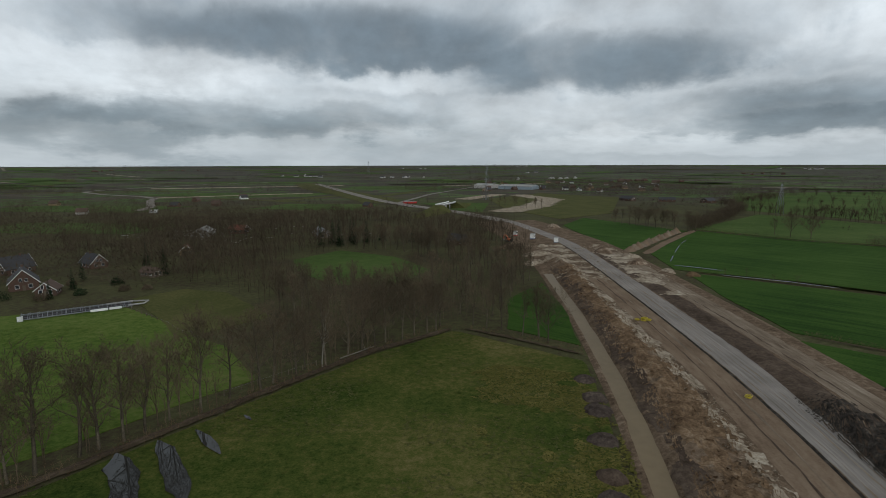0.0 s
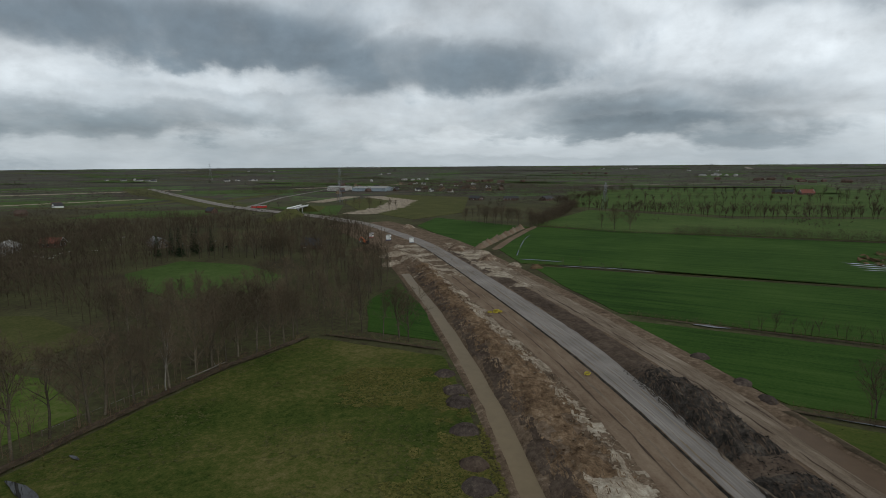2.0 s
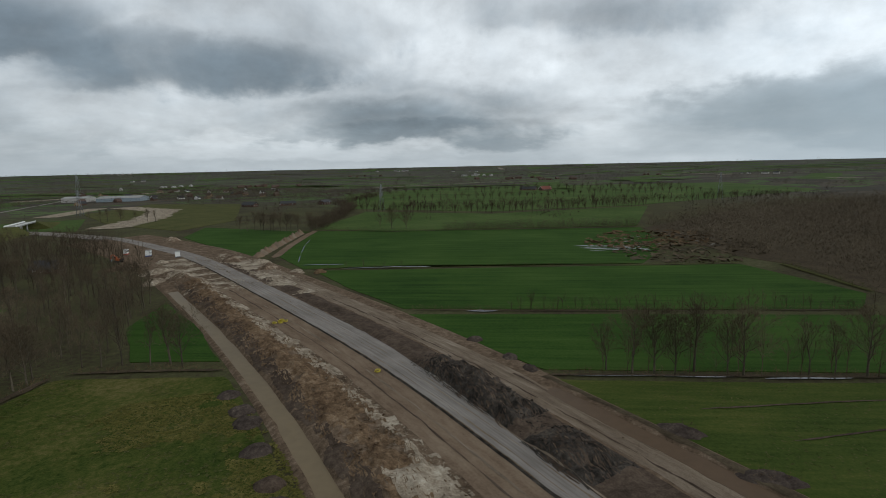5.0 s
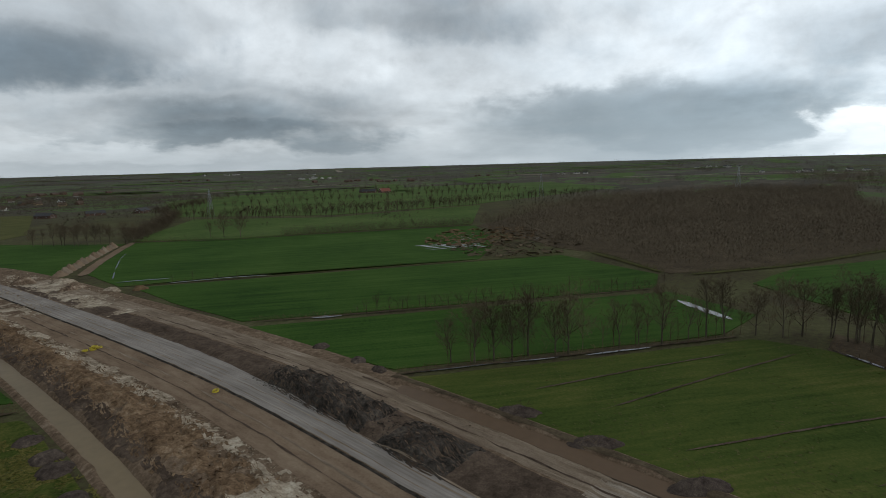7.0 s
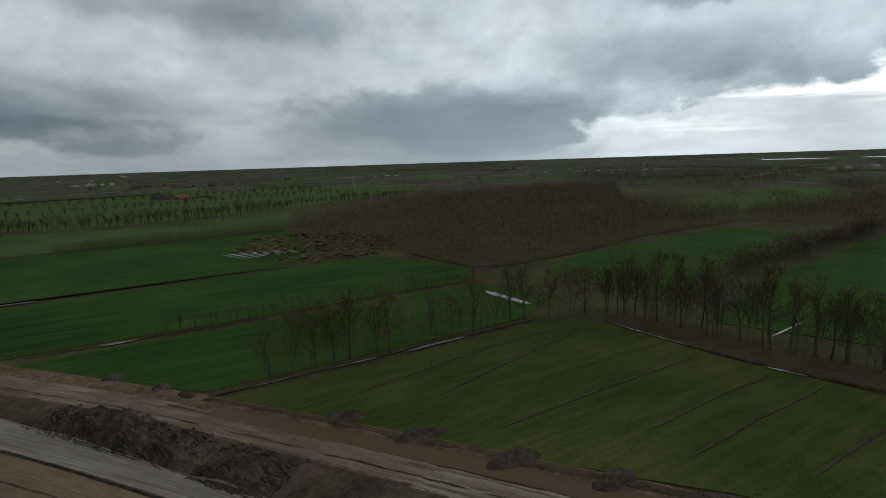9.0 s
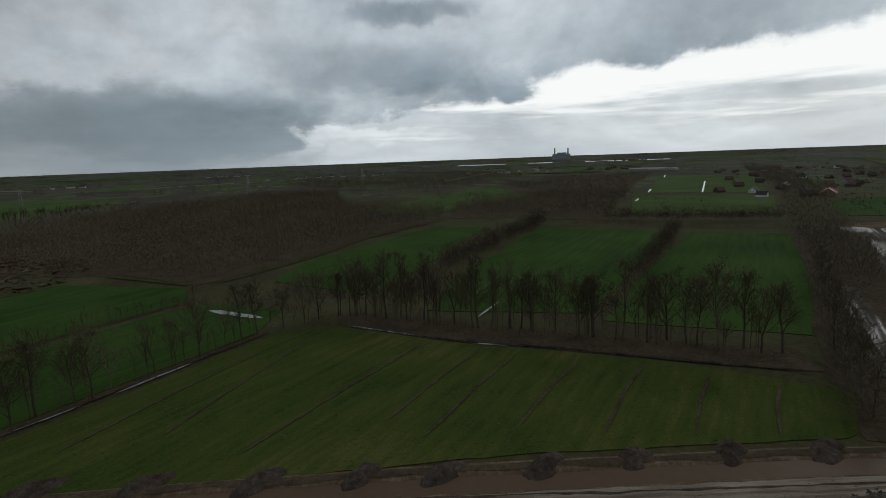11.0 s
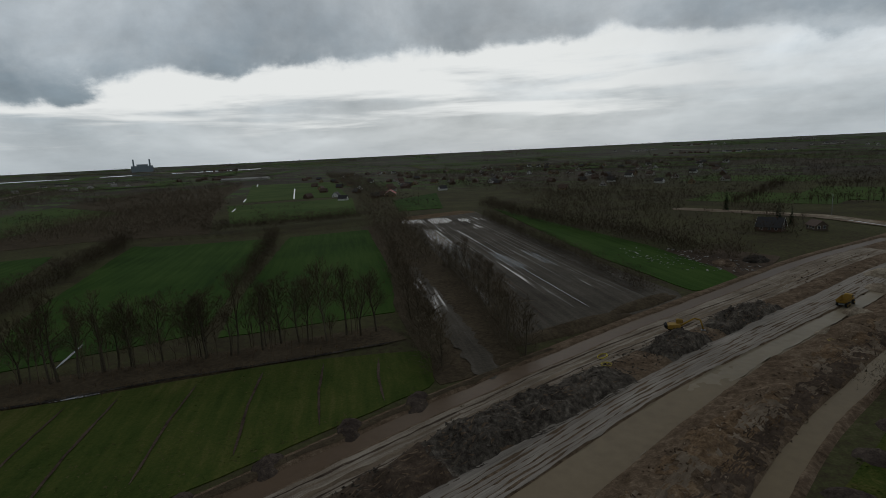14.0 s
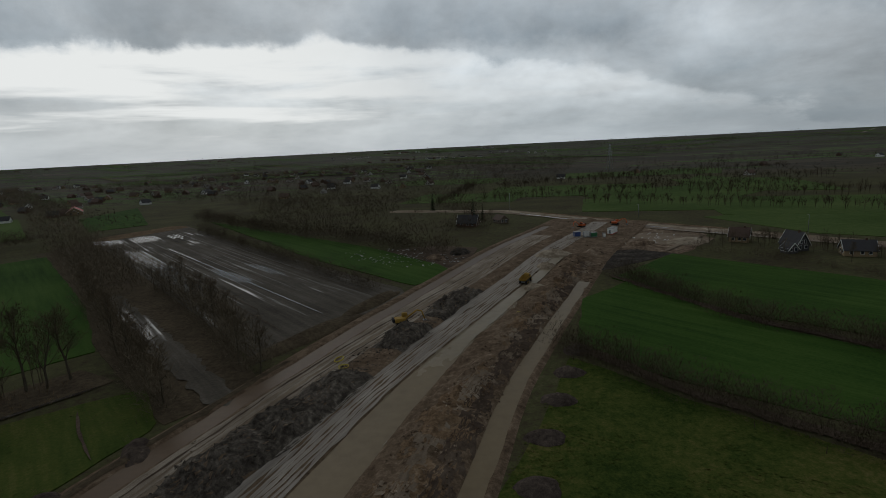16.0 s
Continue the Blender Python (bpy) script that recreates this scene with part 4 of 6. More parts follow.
hedge([(-12, -131), (-32, -106), (-62, -80), (-100, -60)], 5, 1.3, 21, SHRUB, "broad dark hedge between fields", 1.15)
hedge([(-12, -131), (-32, -106), (-62, -80), (-100, -60)], 5, 2.2, 42, DENSE, "broad dark hedge between fields", .42)
hedge([(-78, -241), (-106, -216), (-125, -186)], 3, 1.3, 22, SHRUB, size=.9)
hedge([(-96, -256), (-122, -250), (-150, -216)], 9, 5, 35, FINE, "bare garden trees round the houses", .5)
for i, pts in enumerate([[(-60, -440), (-200, -360), (-330, -290)], [(-150, -470), (-280, -430)], [(20, -470), (-120, -520), (-260, -520)], [(-100, -640), (-330, -600)], [(-240, -300), (-330, -420)], [(10, -600), (-160, -720), (-360, -760)], [(60, -440), (40, -640)]]):
    hedge(pts, 3, 5, 50 + i, ROW, "row of bare trees between far fields", .8)
wood([(250, -400), (90, -270), (40, -236), (10, -300), (20, -420), (120, -520), (300, -560)], 7, 23, COARSE, "loose bare trees around village gardens", .85, mat=M["hedgewood"], clearings=True)
wood([(20, -420), (400, -560), (900, -1000), (500, -1600), (-200, -1500), (-60, -700)], 16, 24, COARSE, "loose bare trees among far houses", .95, mat=M["hedgewood"])


def far_belts():
    """Belts and clumps of bare trees over the far land on all visible sides."""
    r = np.random.RandomState(77)
    pts = []
    for _ in range(1000):
        d = 520 + 4200 * r.uniform(0, 1) ** 1.05
        a = radians(r.uniform(-235, 55))
        cx, cy = -math.sin(a) * d, math.cos(a) * d
        along = radians(r.choice([-43, 47, -43, 20])) + r.normal(0, .1)
        n = int(r.uniform(8, 26))
        t = np.linspace(-1, 1, n) * r.uniform(40, 150) * (.5 + d / 2500)
        wide = r.normal(0, 5 + d / 250, (n, 2))
        pts.append(np.stack([cx + np.cos(along) * t, cy + np.sin(along) * t], 1) + wide)
    p = np.concatenate(pts)
    keep = np.hypot(p[:, 0], p[:, 1]) > 480
    for poly in ([(300, 600), (300, 400), (560, 330), (1000, 300), (1230, 552), (760, 945)], [(-700, -150), (150, -150), (150, -420), (-700, -420)], [(1000, -700), (850, -790), (460, -480), (560, -350)], [(-40, 480), (180, 480), (280, 800), (60, 930)]):
        keep &= ~inside(poly, p[:, 0], p[:, 1])
    p = p[keep & (np.hypot(p[:, 0], p[:, 1]) < 4300)]
    d = np.hypot(p[:, 0], p[:, 1])
    p = np.c_[p, land_height(p[:, 0], p[:, 1])]
    return joined("far_woodland", p, (.75 + d / 6500) * r.uniform(.7, 1.1, len(p)), FAR, M["far_wood"], "belts of bare trees over the far land", "woodland", 78)


far_belts()


def far_fields(n, lo, hi, mat, label, seed, wide):
    """Fields and clearings between the far woods, lying on the land in the grain of the country."""
    r = np.random.RandomState(seed)
    V, F = [], []
    while len(F) < n * 3:
        d, a = r.uniform(lo, hi), radians(r.uniform(-232, 52))
        cx, cy = -math.sin(a) * d, math.cos(a) * d
        t = radians(r.choice([-43, -43, 47, 10])) + r.normal(0, .12)
        l, w = r.uniform(60, 220) * (.6 + d / 2600), r.uniform(14, 46) * wide * (.6 + d / 2600)
        k = len(V)
        for f in (-1, -.3, .35, 1):
            for g in (-1, 1):
                x, y = cx + math.cos(t) * l * f - math.sin(t) * w * g * r.uniform(.8, 1), cy + math.sin(t) * l * f + math.cos(t) * w * g * r.uniform(.8, 1)
                V.append((x, y, float(land_height(x, y)) + .6 + .2 * (len(F) % 7)))
        F += [(k, k + 2, k + 3, k + 1), (k + 2, k + 4, k + 5, k + 3), (k + 4, k + 6, k + 7, k + 5)]
    return tagged(mesh_object("far_fields", V, F, mat), label, "field", kind="stuff")


far_fields(170, 1150, 4700, M["lush_hazed"], "green fields scattered between far woods", 201, 1.0)
far_fields(70, 1500, 4700, M["dull"], "pale winter fields between far woods", 202, .6)
far_fields(40, 1300, 4600, M["pale_track"], "narrow pale strips of bare land far off", 203, .22)


def far_village(n, seed, mat, roof):
    """Houses too far off to count: small gabled blocks in loose clusters."""
    r = np.random.RandomState(seed)
    V, F, I = [], [], []
    while len(V) < n * 10:
        d, a = r.uniform(1600, 4300), radians(r.uniform(-230, 50))
        for _ in range(r.randint(3, 12)):
            x, y = -math.sin(a) * d + r.normal(0, 60), math.cos(a) * d + r.normal(0, 60)
            z, t = float(land_height(x, y)), r.uniform(0, 3.14)
            w, l, h, e = r.uniform(3, 6), r.uniform(4, 10), r.uniform(2.6, 4.5), r.uniform(2.5, 4.5)
            k = len(V)
            for u in (-l, l):
                for p, q in ((-w, 0), (w, 0), (w, h), (0, h + e), (-w, h)):
                    V.append((x + math.cos(t) * u - math.sin(t) * p, y + math.sin(t) * u + math.cos(t) * p, z + q))
            F += [(k, k + 1, k + 2, k + 4), (k + 5, k + 9, k + 7, k + 6), (k + 1, k + 6, k + 7, k + 2), (k, k + 4, k + 9, k + 5), (k + 4, k + 2, k + 3, k + 3), (k + 9, k + 8, k + 8, k + 7), (k + 2, k + 7, k + 8, k + 3), (k + 4, k + 3, k + 8, k + 9)]
            I += [0, 0, 0, 0, 0, 0, 1, 1]
    tri, idx = [], []
    for f, m in zip(F, I):
        tri.append((f[0], f[1], f[2]))
        idx.append(m)
        if f[2] != f[3] and f[1] != f[2]:
            tri.append((f[0], f[2], f[3]))
            idx.append(m)
        elif f[1] == f[2]:
            tri[-1] = (f[0], f[1], f[3])
    return tagged(mesh_object("far_houses", V, tri, [mat, roof], idx, False), "pale houses and sheds of far villages", "houses", kind="stuff")


for pts in ([(370, 225), (292, 122), (284, 91), (246, 52), (284, 14), (350, -24), (431, -96), (500, -118), (600, -40), (760, -30), (940, -40), (905, 99), (720, 210), (615, 239), (520, 240)],
            [(440, -110), (520, -135), (640, -280), (600, -380), (480, -290), (361, -213), (421, -154)], [(640, -280), (863, -296), (1050, -500), (1020, -700), (700, -440), (600, -385)]):
    field("leaf_litter", pts, M["litter"], LEAVES, .02, .6)


# ---- wet strips, ditches and reed banks ----
def strip(name, pts, width, mat, label, z=0.0, ragged=.3, category="ground", seed=0, kind="structure"):
    p = polyline(list(pts), 1.5)
    t = np.gradient(p, axis=0)
    t /= np.hypot(*t.T)[:, None]
    n = np.stack([t[:, 1], -t[:, 0]], 1)
    k = np.arange(len(p))
    fade = np.minimum(1, np.minimum(k + .4, len(p) - k - .6) / 3.0)
    a = (width / 2 * (1 + ragged * fbm(p[:, 0] / 3, p[:, 1] / 3, seed))) * fade
    b = (width / 2 * (1 + ragged * fbm(p[:, 1] / 3, p[:, 0] / 3, seed + 5))) * fade
    LAYER[0] += 1
    v = np.stack([p - n * a[:, None], p + n * b[:, None]], 1).reshape(-1, 2)
    z = z + .32 + .004 * (LAYER[0] % 16)
    v = np.c_[v, np.full(len(v), z) + land_height(v[:, 0], v[:, 1])]
    return tagged(mesh_object(name, v, grid_faces(2, len(p)), mat), label, category, kind=kind)


def reeds(pts, width, mat, label, bank=True):
    """A ragged strip of dead growth, with upright tufts on it."""
    if bank:
        strip("reed_bank", pts, width * .55, M["litter"] if mat is M["dead"] else mat, label, ragged=.7)
    r = np.random.RandomState(int(abs(pts[0][0] * 7 + pts[0][1])))
    q = polyline(pts, .9)
    p = np.concatenate([q + r.normal(0, width * .33, q.shape) for _ in range(2 if width < 4 else 3)])
    joined("reeds", np.c_[p, np.full(len(p), .3)], r.uniform(.6, 1.8, len(p)), REEDS, mat, "tufts of dead reeds and grass along a ditch", "reeds", 9)


REED = "strip of dry brown reeds and dead grass along a ditch"
reeds([(-95, 48), (-66, 77.5), (-41, 111.5), (-20, 139), (3, 160)], 4.4, M["dead"], REED)
reeds([(6, 160), (18, 152), (38, 136)], 3.0, M["dead"], REED)
strip("ditch", [(-93, 48), (-65, 79), (-41, 113), (-20, 140), (2, 160)], .8, M["earth"], "narrow dark field ditch", ragged=.7)
reeds([(94, 82), (110, 68), (142, 38), (166, 16)], 2.4, M["dead"], REED)
reeds([(165, -4), (140, -32), (124, -57), (108, -80), (94, -102)], 3.0, M["dead"], REED, False)
reeds([(172, -8), (144, -46), (120, -80), (102, -106)], 9, M["dead"], "brown undergrowth below the oak row", False)
reeds([(105, 151), (154, 104), (218, 47)], 1.5, M["dead"], REED)
reeds([(111, 250), (183, 189), (237, 142), (274, 112)], 2.0, M["dull"], "pale grass verge along a field ditch")
reeds([(188, 403), (228, 348), (292, 300), (374, 230)], 3.0, M["dead"], REED)
reeds([(284, 100), (246, 54)], 4, M["dull"], "pale grass path along the wood")
reeds([(246, 44), (288, 8), (350, -28), (431, -99)], 4, M["dull"], "pale grass path along the wood")
strip("reed_bank", [(268, -316), (243, -378)], 22, M["dead"], REED, ragged=.1)
reeds([(-36, -200), (-62, -150), (-92, -118)], 6, M["earth"], "dark ground under the hedge")
reeds([(-14, -131), (-34, -104), (-64, -78)], 6, M["earth"], "dark ground under the hedge")
strip("ditch", [(165, -5), (140, -34), (124, -60), (108, -82), (93, -105)], 1.3, M["peat"], "dark water-filled ditch in front of the oak row", ragged=.6)
for i, (a, b) in enumerate([((104, 49), (150, 16)), ((104, 32), (158, 2)), ((94, 16), (140, -26)), ((98, -10), (131, -40)), ((90, -16), (125, -48)), ((88, -33), (116, -61)), ((81, -47), (108, -73)), ((76, -62), (99, -84)), ((72, -76), (90, -94))]):
    strip("drain_groove", [a, ((a[0] + b[0]) / 2 + 1, (a[1] + b[1]) / 2), b], .55, M["earth"], "thin dark drainage groove cut in the meadow", ragged=.8, seed=i)
WET = "patch of still water reflecting the grey sky"
P = lambda pts, w, seed=0: strip("puddle", pts, w, M["clear_water"], WET, .02, .55, "puddle", seed, "stuff")
P([(-57, 87.5), (-51, 80), (-47.5, 74), (-45, 70)], 4.2, 1)
P([(-52, 92), (-47, 86), (-42, 79), (-38, 73)], 3.4, 2)
P([(-47, 96), (-43, 92), (-38.5, 87)], 2.2, 3)
P([(-40, 102), (-37, 99)], 1.6, 4)
P([(199, 39), (191, 30), (182, 19)], 3.0, 5)
P([(98, 78), (112, 65.5), (126, 51.5)], .8, 6)
P([(130, 47), (136, 42), (145, 34)], 1.0, 7)
P([(118, 137), (126, 130)], 2.6, 8)
P([(163, -8), (152, -20), (146, -27)], 1.0, 9)
P([(136, -38), (130, -48)], 1.0, 10)
P([(158, -47), (174, -60)], .7, 11)
P([(124, 239), (146, 224), (160, 210)], .9, 12)
P([(116, 272), (126, 292)], .6, 13)
P([(130, 300), (146, 330)], .45, 22)
P([(148, 334), (160, 352)], .45, 23)
P([(113, 262), (120, 258), (131, 248)], 1.6, 14)
for i in range(4):
    P([(262 - 3 * i, 204 - 6 * i), (278, 186 - 5 * i), (292 - 5 * i, 178 - 6 * i)], 1.6 - .2 * i, 15 + i)
P([(1000, -714), (900, -640)], 2.0, 20)
P([(640, -436), (590, -398)], 2.0, 24)
P([(520, -340), (490, -316)], 1.6, 25)
P([(550, -443), (740, -600)], 2, 21)
# wet furrows in the mud field
rw = random.Random(5)
M["wet_mud"] = material("shining_wet_mud", [(.05, .043, .035), (.09, .078, .062), (.13, .115, .095)], 0.05, 0.5, rough=.5, bump=.05, specular=.2)
def furrow(p, q, wide, mat, label, seed):
    m = ((p[0] + q[0]) / 2 + rw.uniform(-.3, .3), (p[1] + q[1]) / 2)
    strip("wet_furrow", [tuple(p), m, tuple(q)], wide, mat, label, .0, .9, "furrow", seed, "stuff")


for i in range(34):
    k = (i + rw.random()) / 34
    a = np.array([264, -314]) * (1 - k) + np.array([240, -368]) * k
    b = np.array([64, -124]) * (1 - k) + np.array([42, -176]) * k
    f0 = rw.uniform(.02, .5)
    furrow(a + (b - a) * f0, a + (b - a) * rw.uniform(f0 + .2, .98), .32, M["earth"] if i % 2 else M["wet_mud"], "wet plough furrow in the mud field", i)
# pools: ends of the middle furrow, width across and number of furrows that hold water
POOLS = [((266, -322), (240, -297), 15, 12), ((248, -332), (218, -304), 16, 12), ((226, -334), (206, -316), 8, 5), ((216, -280), (168, -234), 10, 9), ((164, -230), (110, -178), 7, 13),
         ((196, -284), (58, -156), .5, 1), ((136, -226), (100, -196), 6, 13), ((124, -237), (92, -208), 5, 11), ((186, -252), (150, -218), 9, 7)]
for n, (a, b, wide, count) in enumerate(POOLS):
    a, b = np.array(a, float), np.array(b, float)
    d = (b - a) / np.hypot(*(b - a))
    for k in range(count):
        o = (k + .5) / count - .5
        c, f = math.sqrt(1 - (1.6 * o) ** 2), rw.uniform(.75, 1.05)
        half = np.hypot(*(b - a)) / 2 * c * f
        m = (a + b) / 2 + np.array([-d[1], d[0]]) * o * wide + d * rw.uniform(-4, 4)
        furrow(m - d * half, m + d * half, min(.6, wide / count * rw.uniform(.3, .6)) if count > 1 else .4, M["clear_water"], "shallow water standing in the furrows", 40 + n * 12 + k)
# wet clearing inside the tree belt
strip("path", [(150, -182), (138, -169), (108, -142), (82, -118), (66, -104), (58, -96)], 7, M["mud"], "wet muddy path between two rows of trees", .0, .6)

# the crossing road under work, and tracks
strip("dirt_road", [(96, -424), (53, -415), (4, -400), (-34, -362), (-65, -328), (-90, -302), (-112, -284), (-128, -271), (-142, -258), (-168, -232), (-196, -206)], 16, M["track"], "muddy road under work crossing the site", .0, .2, "road")
strip("dirt_road", [(60, -419), (6, -405), (-32, -367), (-62, -333), (-88, -307), (-110, -288), (-128, -275)], 6, M["clod"], "pale wet sand lane of the crossing road", .05, .3, "road")
strip("dirt_road", [(-24, -362), (-58, -324), (-84, -298), (-106, -280), (-138, -253), (-168, -226)], 2.6, M["pale_track"], "pale wet sand lane of the crossing road", .05, .4, "road")
for k, pts in enumerate(([(-6, -386), (-30, -358), (-50, -336)], [(-40, -352), (-70, -318), (-88, -300)], [(-96, -290), (-124, -266)])):
    P(pts, .9, 50 + k)
strip("dirt_bank", [(-20, -386), (-70, -336), (-114, -294)], 4, M["rust"], "low bank of reddish soil beside the crossing road", .1, .5)
field("field", [(-54, -540), (-71, -472), (-110, -420), (-172, -440), (-282, -560), (-226, -690), (-164, -560)], M["lush_hazed"], LUSH)
field("field", [(-116, -342), (-166, -354), (-300, -420), (-330, -330), (-214, -300), (-168, -262), (-146, -276)], M["lush_hazed"], LUSH)
field("site_yard", [(-12, -226), (-40, -216), (-66, -232), (-80, -244), (-98, -282), (-84, -312), (-40, -330), (-20, -280)], M["soil"], "churned bare yard of the building site", .03, .4)
field("site_yard", [(-60, -262), (-84, -252), (-98, -270), (-88, -288), (-52, -292), (-38, -276)], M["track"], "pale sandy yard of the building site", .06, .4)
field("site_yard", [(-24, -202), (-40, -212), (-70, -236), (-56, -248), (-30, -240)], M["peat"], "dark churned ground beside the field", .05, .5)
field("site_yard", [(34, -200), (56, -232), (70, -254), (40, -270), (16, -262), (20, -220)], M["earth"], "dark soil with rubble beside the works", .07, .5)
strip("path", [(-66, -240), (-82, -262), (-96, -280)], 2.0, M["track"], "pale path to the houses", .2, .3)
strip("track", [(112, 296), (140, 338), (168, 376), (188, 402)], 5, M["lane"], "bare sandy track beside the pasture", .0, .25, "road")
strip("road", [(-330, 585), (-345, 640), (-400, 740), (-425, 800), (-470, 850), (-560, 900), (-650, 985), (-670, 1060), (-640, 1180), (-600, 1350), (-480, 1500)], 10, M["road"], "winding grey country road", .2, .05, "road")
strip("road", [(-30, 620), (-60, 680), (-20, 900), (60, 1150), (180, 1600)], 7, M["road"], "grey road beyond the bridge", .2, .05, "road")
strip("sand_plain", [(-70, 700), (-160, 920), (-260, 1120), (-360, 1420)], 60, M["dull"], "bare sandy ground along the new road", .02, .3)
strip("sand_plain", [(60, 560), (110, 640), (150, 760), (120, 880)], 34, M["clod"], "pale sandy plain", .05, .5)
strip("lake", [(2900, -776), (2790, -1124), (2700, -1330)], 110, M["clear_water"], "far lake shining under the sky", .5, .4, "water")
strip("lake", [(2640, -1400), (2560, -1540), (2427, -1763)], 90, M["clear_water"], "far lake shining under the sky", .5, .4, "water")


# ---- heaps ----
def heap(x, y, rx, ry, h, rot, mat, label, seed, group="", power=2.2):
    n, m = 26, 10
    v, f = [(0, 0, h)], []
    for j in range(1, m + 1):
        for i in range(n):
            a, k = 6.2832 * i / n, j / m
            wob = 1 + .28 * float(fbm(np.array(math.cos(a) * 1.5 + seed), np.array(math.sin(a) * 1.5), 3))
            px, py = rx * k * wob * math.cos(a), ry * k * wob * math.sin(a)
            pz = h * (1 - k ** power) + .35 * h * float(fbm(np.array(px * .8 + seed * 7), np.array(py * .8), 9)) * (1 - k ** 4) + .18 * h * float(fbm(np.array(px * 2.4), np.array(py * 2.4 + seed), 19)) * (1 - k ** 4)
            v.append((px, py, pz if j < m else -.3))
    bm = bmesh.new()
    vs = [bm.verts.new(p) for p in v]
    for i in range(n):
        bm.faces.new((vs[0], vs[1 + i], vs[1 + (i + 1) % n]))
        for j in range(m - 1):
            a, b = 1 + j * n, 1 + (j + 1) * n
            bm.faces.new((vs[a + i], vs[b + i], vs[b + (i + 1) % n], vs[a + (i + 1) % n]))
    ob = part("soil_mound", bm, mat, None, "", True)
    ob.matrix_basis = pose(x, y, .2, 0, 0, rot)
    return tagged(ob, label, "heap", group)


EAST = "oblong heap of dark soil and dead reeds"
for i, (x, y) in enumerate([(92, 47), (88, 30), (84, 12), (81, -4), (78, -17), (75, -33), (73, -48), (70, -64), (66, -79)]):
    heap(x, y, 4.8 + .5 * (i % 3), 2.7, 1.5, -62 + 7 * (i % 4), M["dredged"], EAST, i + 2, "heaps along the outer canal", 1.3)
    rr = np.random.RandomState(i)
    q = np.c_[x + rr.normal(0, 1.5, 46), y + rr.normal(0, 1.6, 46), np.full(46, .55)]
    joined("reeds", q, rr.uniform(.5, 1.1, 46), REEDS, M["dead"] if i % 2 else M["hedgewood"], "dead reeds on an oblong heap of soil", "reeds", i)
for i, (x, y) in enumerate([(99, 112), (96, 95), (94, 86)]):
    heap(x, y, 3.2, 2.2, 1.3, 30 * i, M["dredged"], "small heap of dead reeds at the field edge", i + 21, "heaps along the outer canal")
for i, (x, y, r) in enumerate([(27, 73.5, 3.0), (28.5, 80, 2.6), (30.5, 92, 2.8), (33, 104, 3.1), (34, 110, 2.9), (34.5, 120, 2.7)]):
    heap(x - 1.5, y, r * 1.05, r, 1.1, 0, M["earth"] if i == 1 else M["dredged"], "round dark heap of dredged soil on the meadow", i + 31, "heaps along the inner canal")
for i, (x, y) in enumerate([(-2, -72), (-4, -86), (-7.5, -100), (-11, -113), (-14.5, -126)]):
    heap(x - 1, y, 3.8, 3.3, 1.4, 0, M["dredged"], "round dark heap of dredged soil on the meadow", i + 51, "heaps along the inner canal", 1.4)
for i, (x, y, rx, rot) in enumerate([(50, -140, 26, 66), (40, -170, 18, 72)]):
    heap(x + 6, y + 2, rx, 4.2, 1.7, rot, M["litter"], "long dark bank of soil at the end of the mud field", i + 141, "banks of the mud field", 1.3)
for i in range(15):
    heap(108 + 4.4 * i, 309 + 5.9 * i, 4.8, 3.2, 2.6 + .5 * (i % 3), 53, M["sand"] if i % 2 else M["lane"], "pale heap of sand beside the track", i + 61, "row of sand heaps", 1.0)
for i, (x, y, r, h, m) in enumerate([(52, 292, 9, 2.6, "clod"), (40, 322, 8, 2.4, "soil"), (60, 322, 6, 1.8, "clod"), (90, 300, 7, 3.2, "soil"), (100, 284, 6, 2.4, "clod"), (96, 264, 6, 2.4, "soil"), (46, 268, 7, 2.0, "clod"), (86, 420, 9, 3, "soil"),
                                    (104, 246, 4, 1.8, "clod"), (112, 238, 3.4, 1.6, "dead"), (-18, -236, 9, 3.0, "clod"), (-26, -226, 7, 2.6, "soil"), (-36, -240, 7, 2.4, "soil"), (-14, -214, 6, 2.2, "clod"), (-22, -204, 5, 2.0, "soil"), (-82, -262, 10, 2.0, "clod"),
                                    (-62, -262, 8, 1.8, "soil"), (24, -250, 7, 2, "peat"), (34, -238, 6, 1.8, "soil"), (-8, -182, 4.5, 2.2, "clod"), (-2, -160, 4, 1.8, "clod")]):
    heap(x, y, r, r * .7, h, 37 * i, M[m], "heap of dug sand and soil on the building site", i + 81, "heaps on the site")


# ---- paints and building stuff ----
def plain(name, c, rough=.6, metal=0.0, vary=.15):
    return material(name, [tuple(k * .82 for k in c), c, tuple(min(1, k * 1.12) for k in c)], .4, 4, rough, 0, specular=.25, metal=metal, vary=vary, grit=.15)


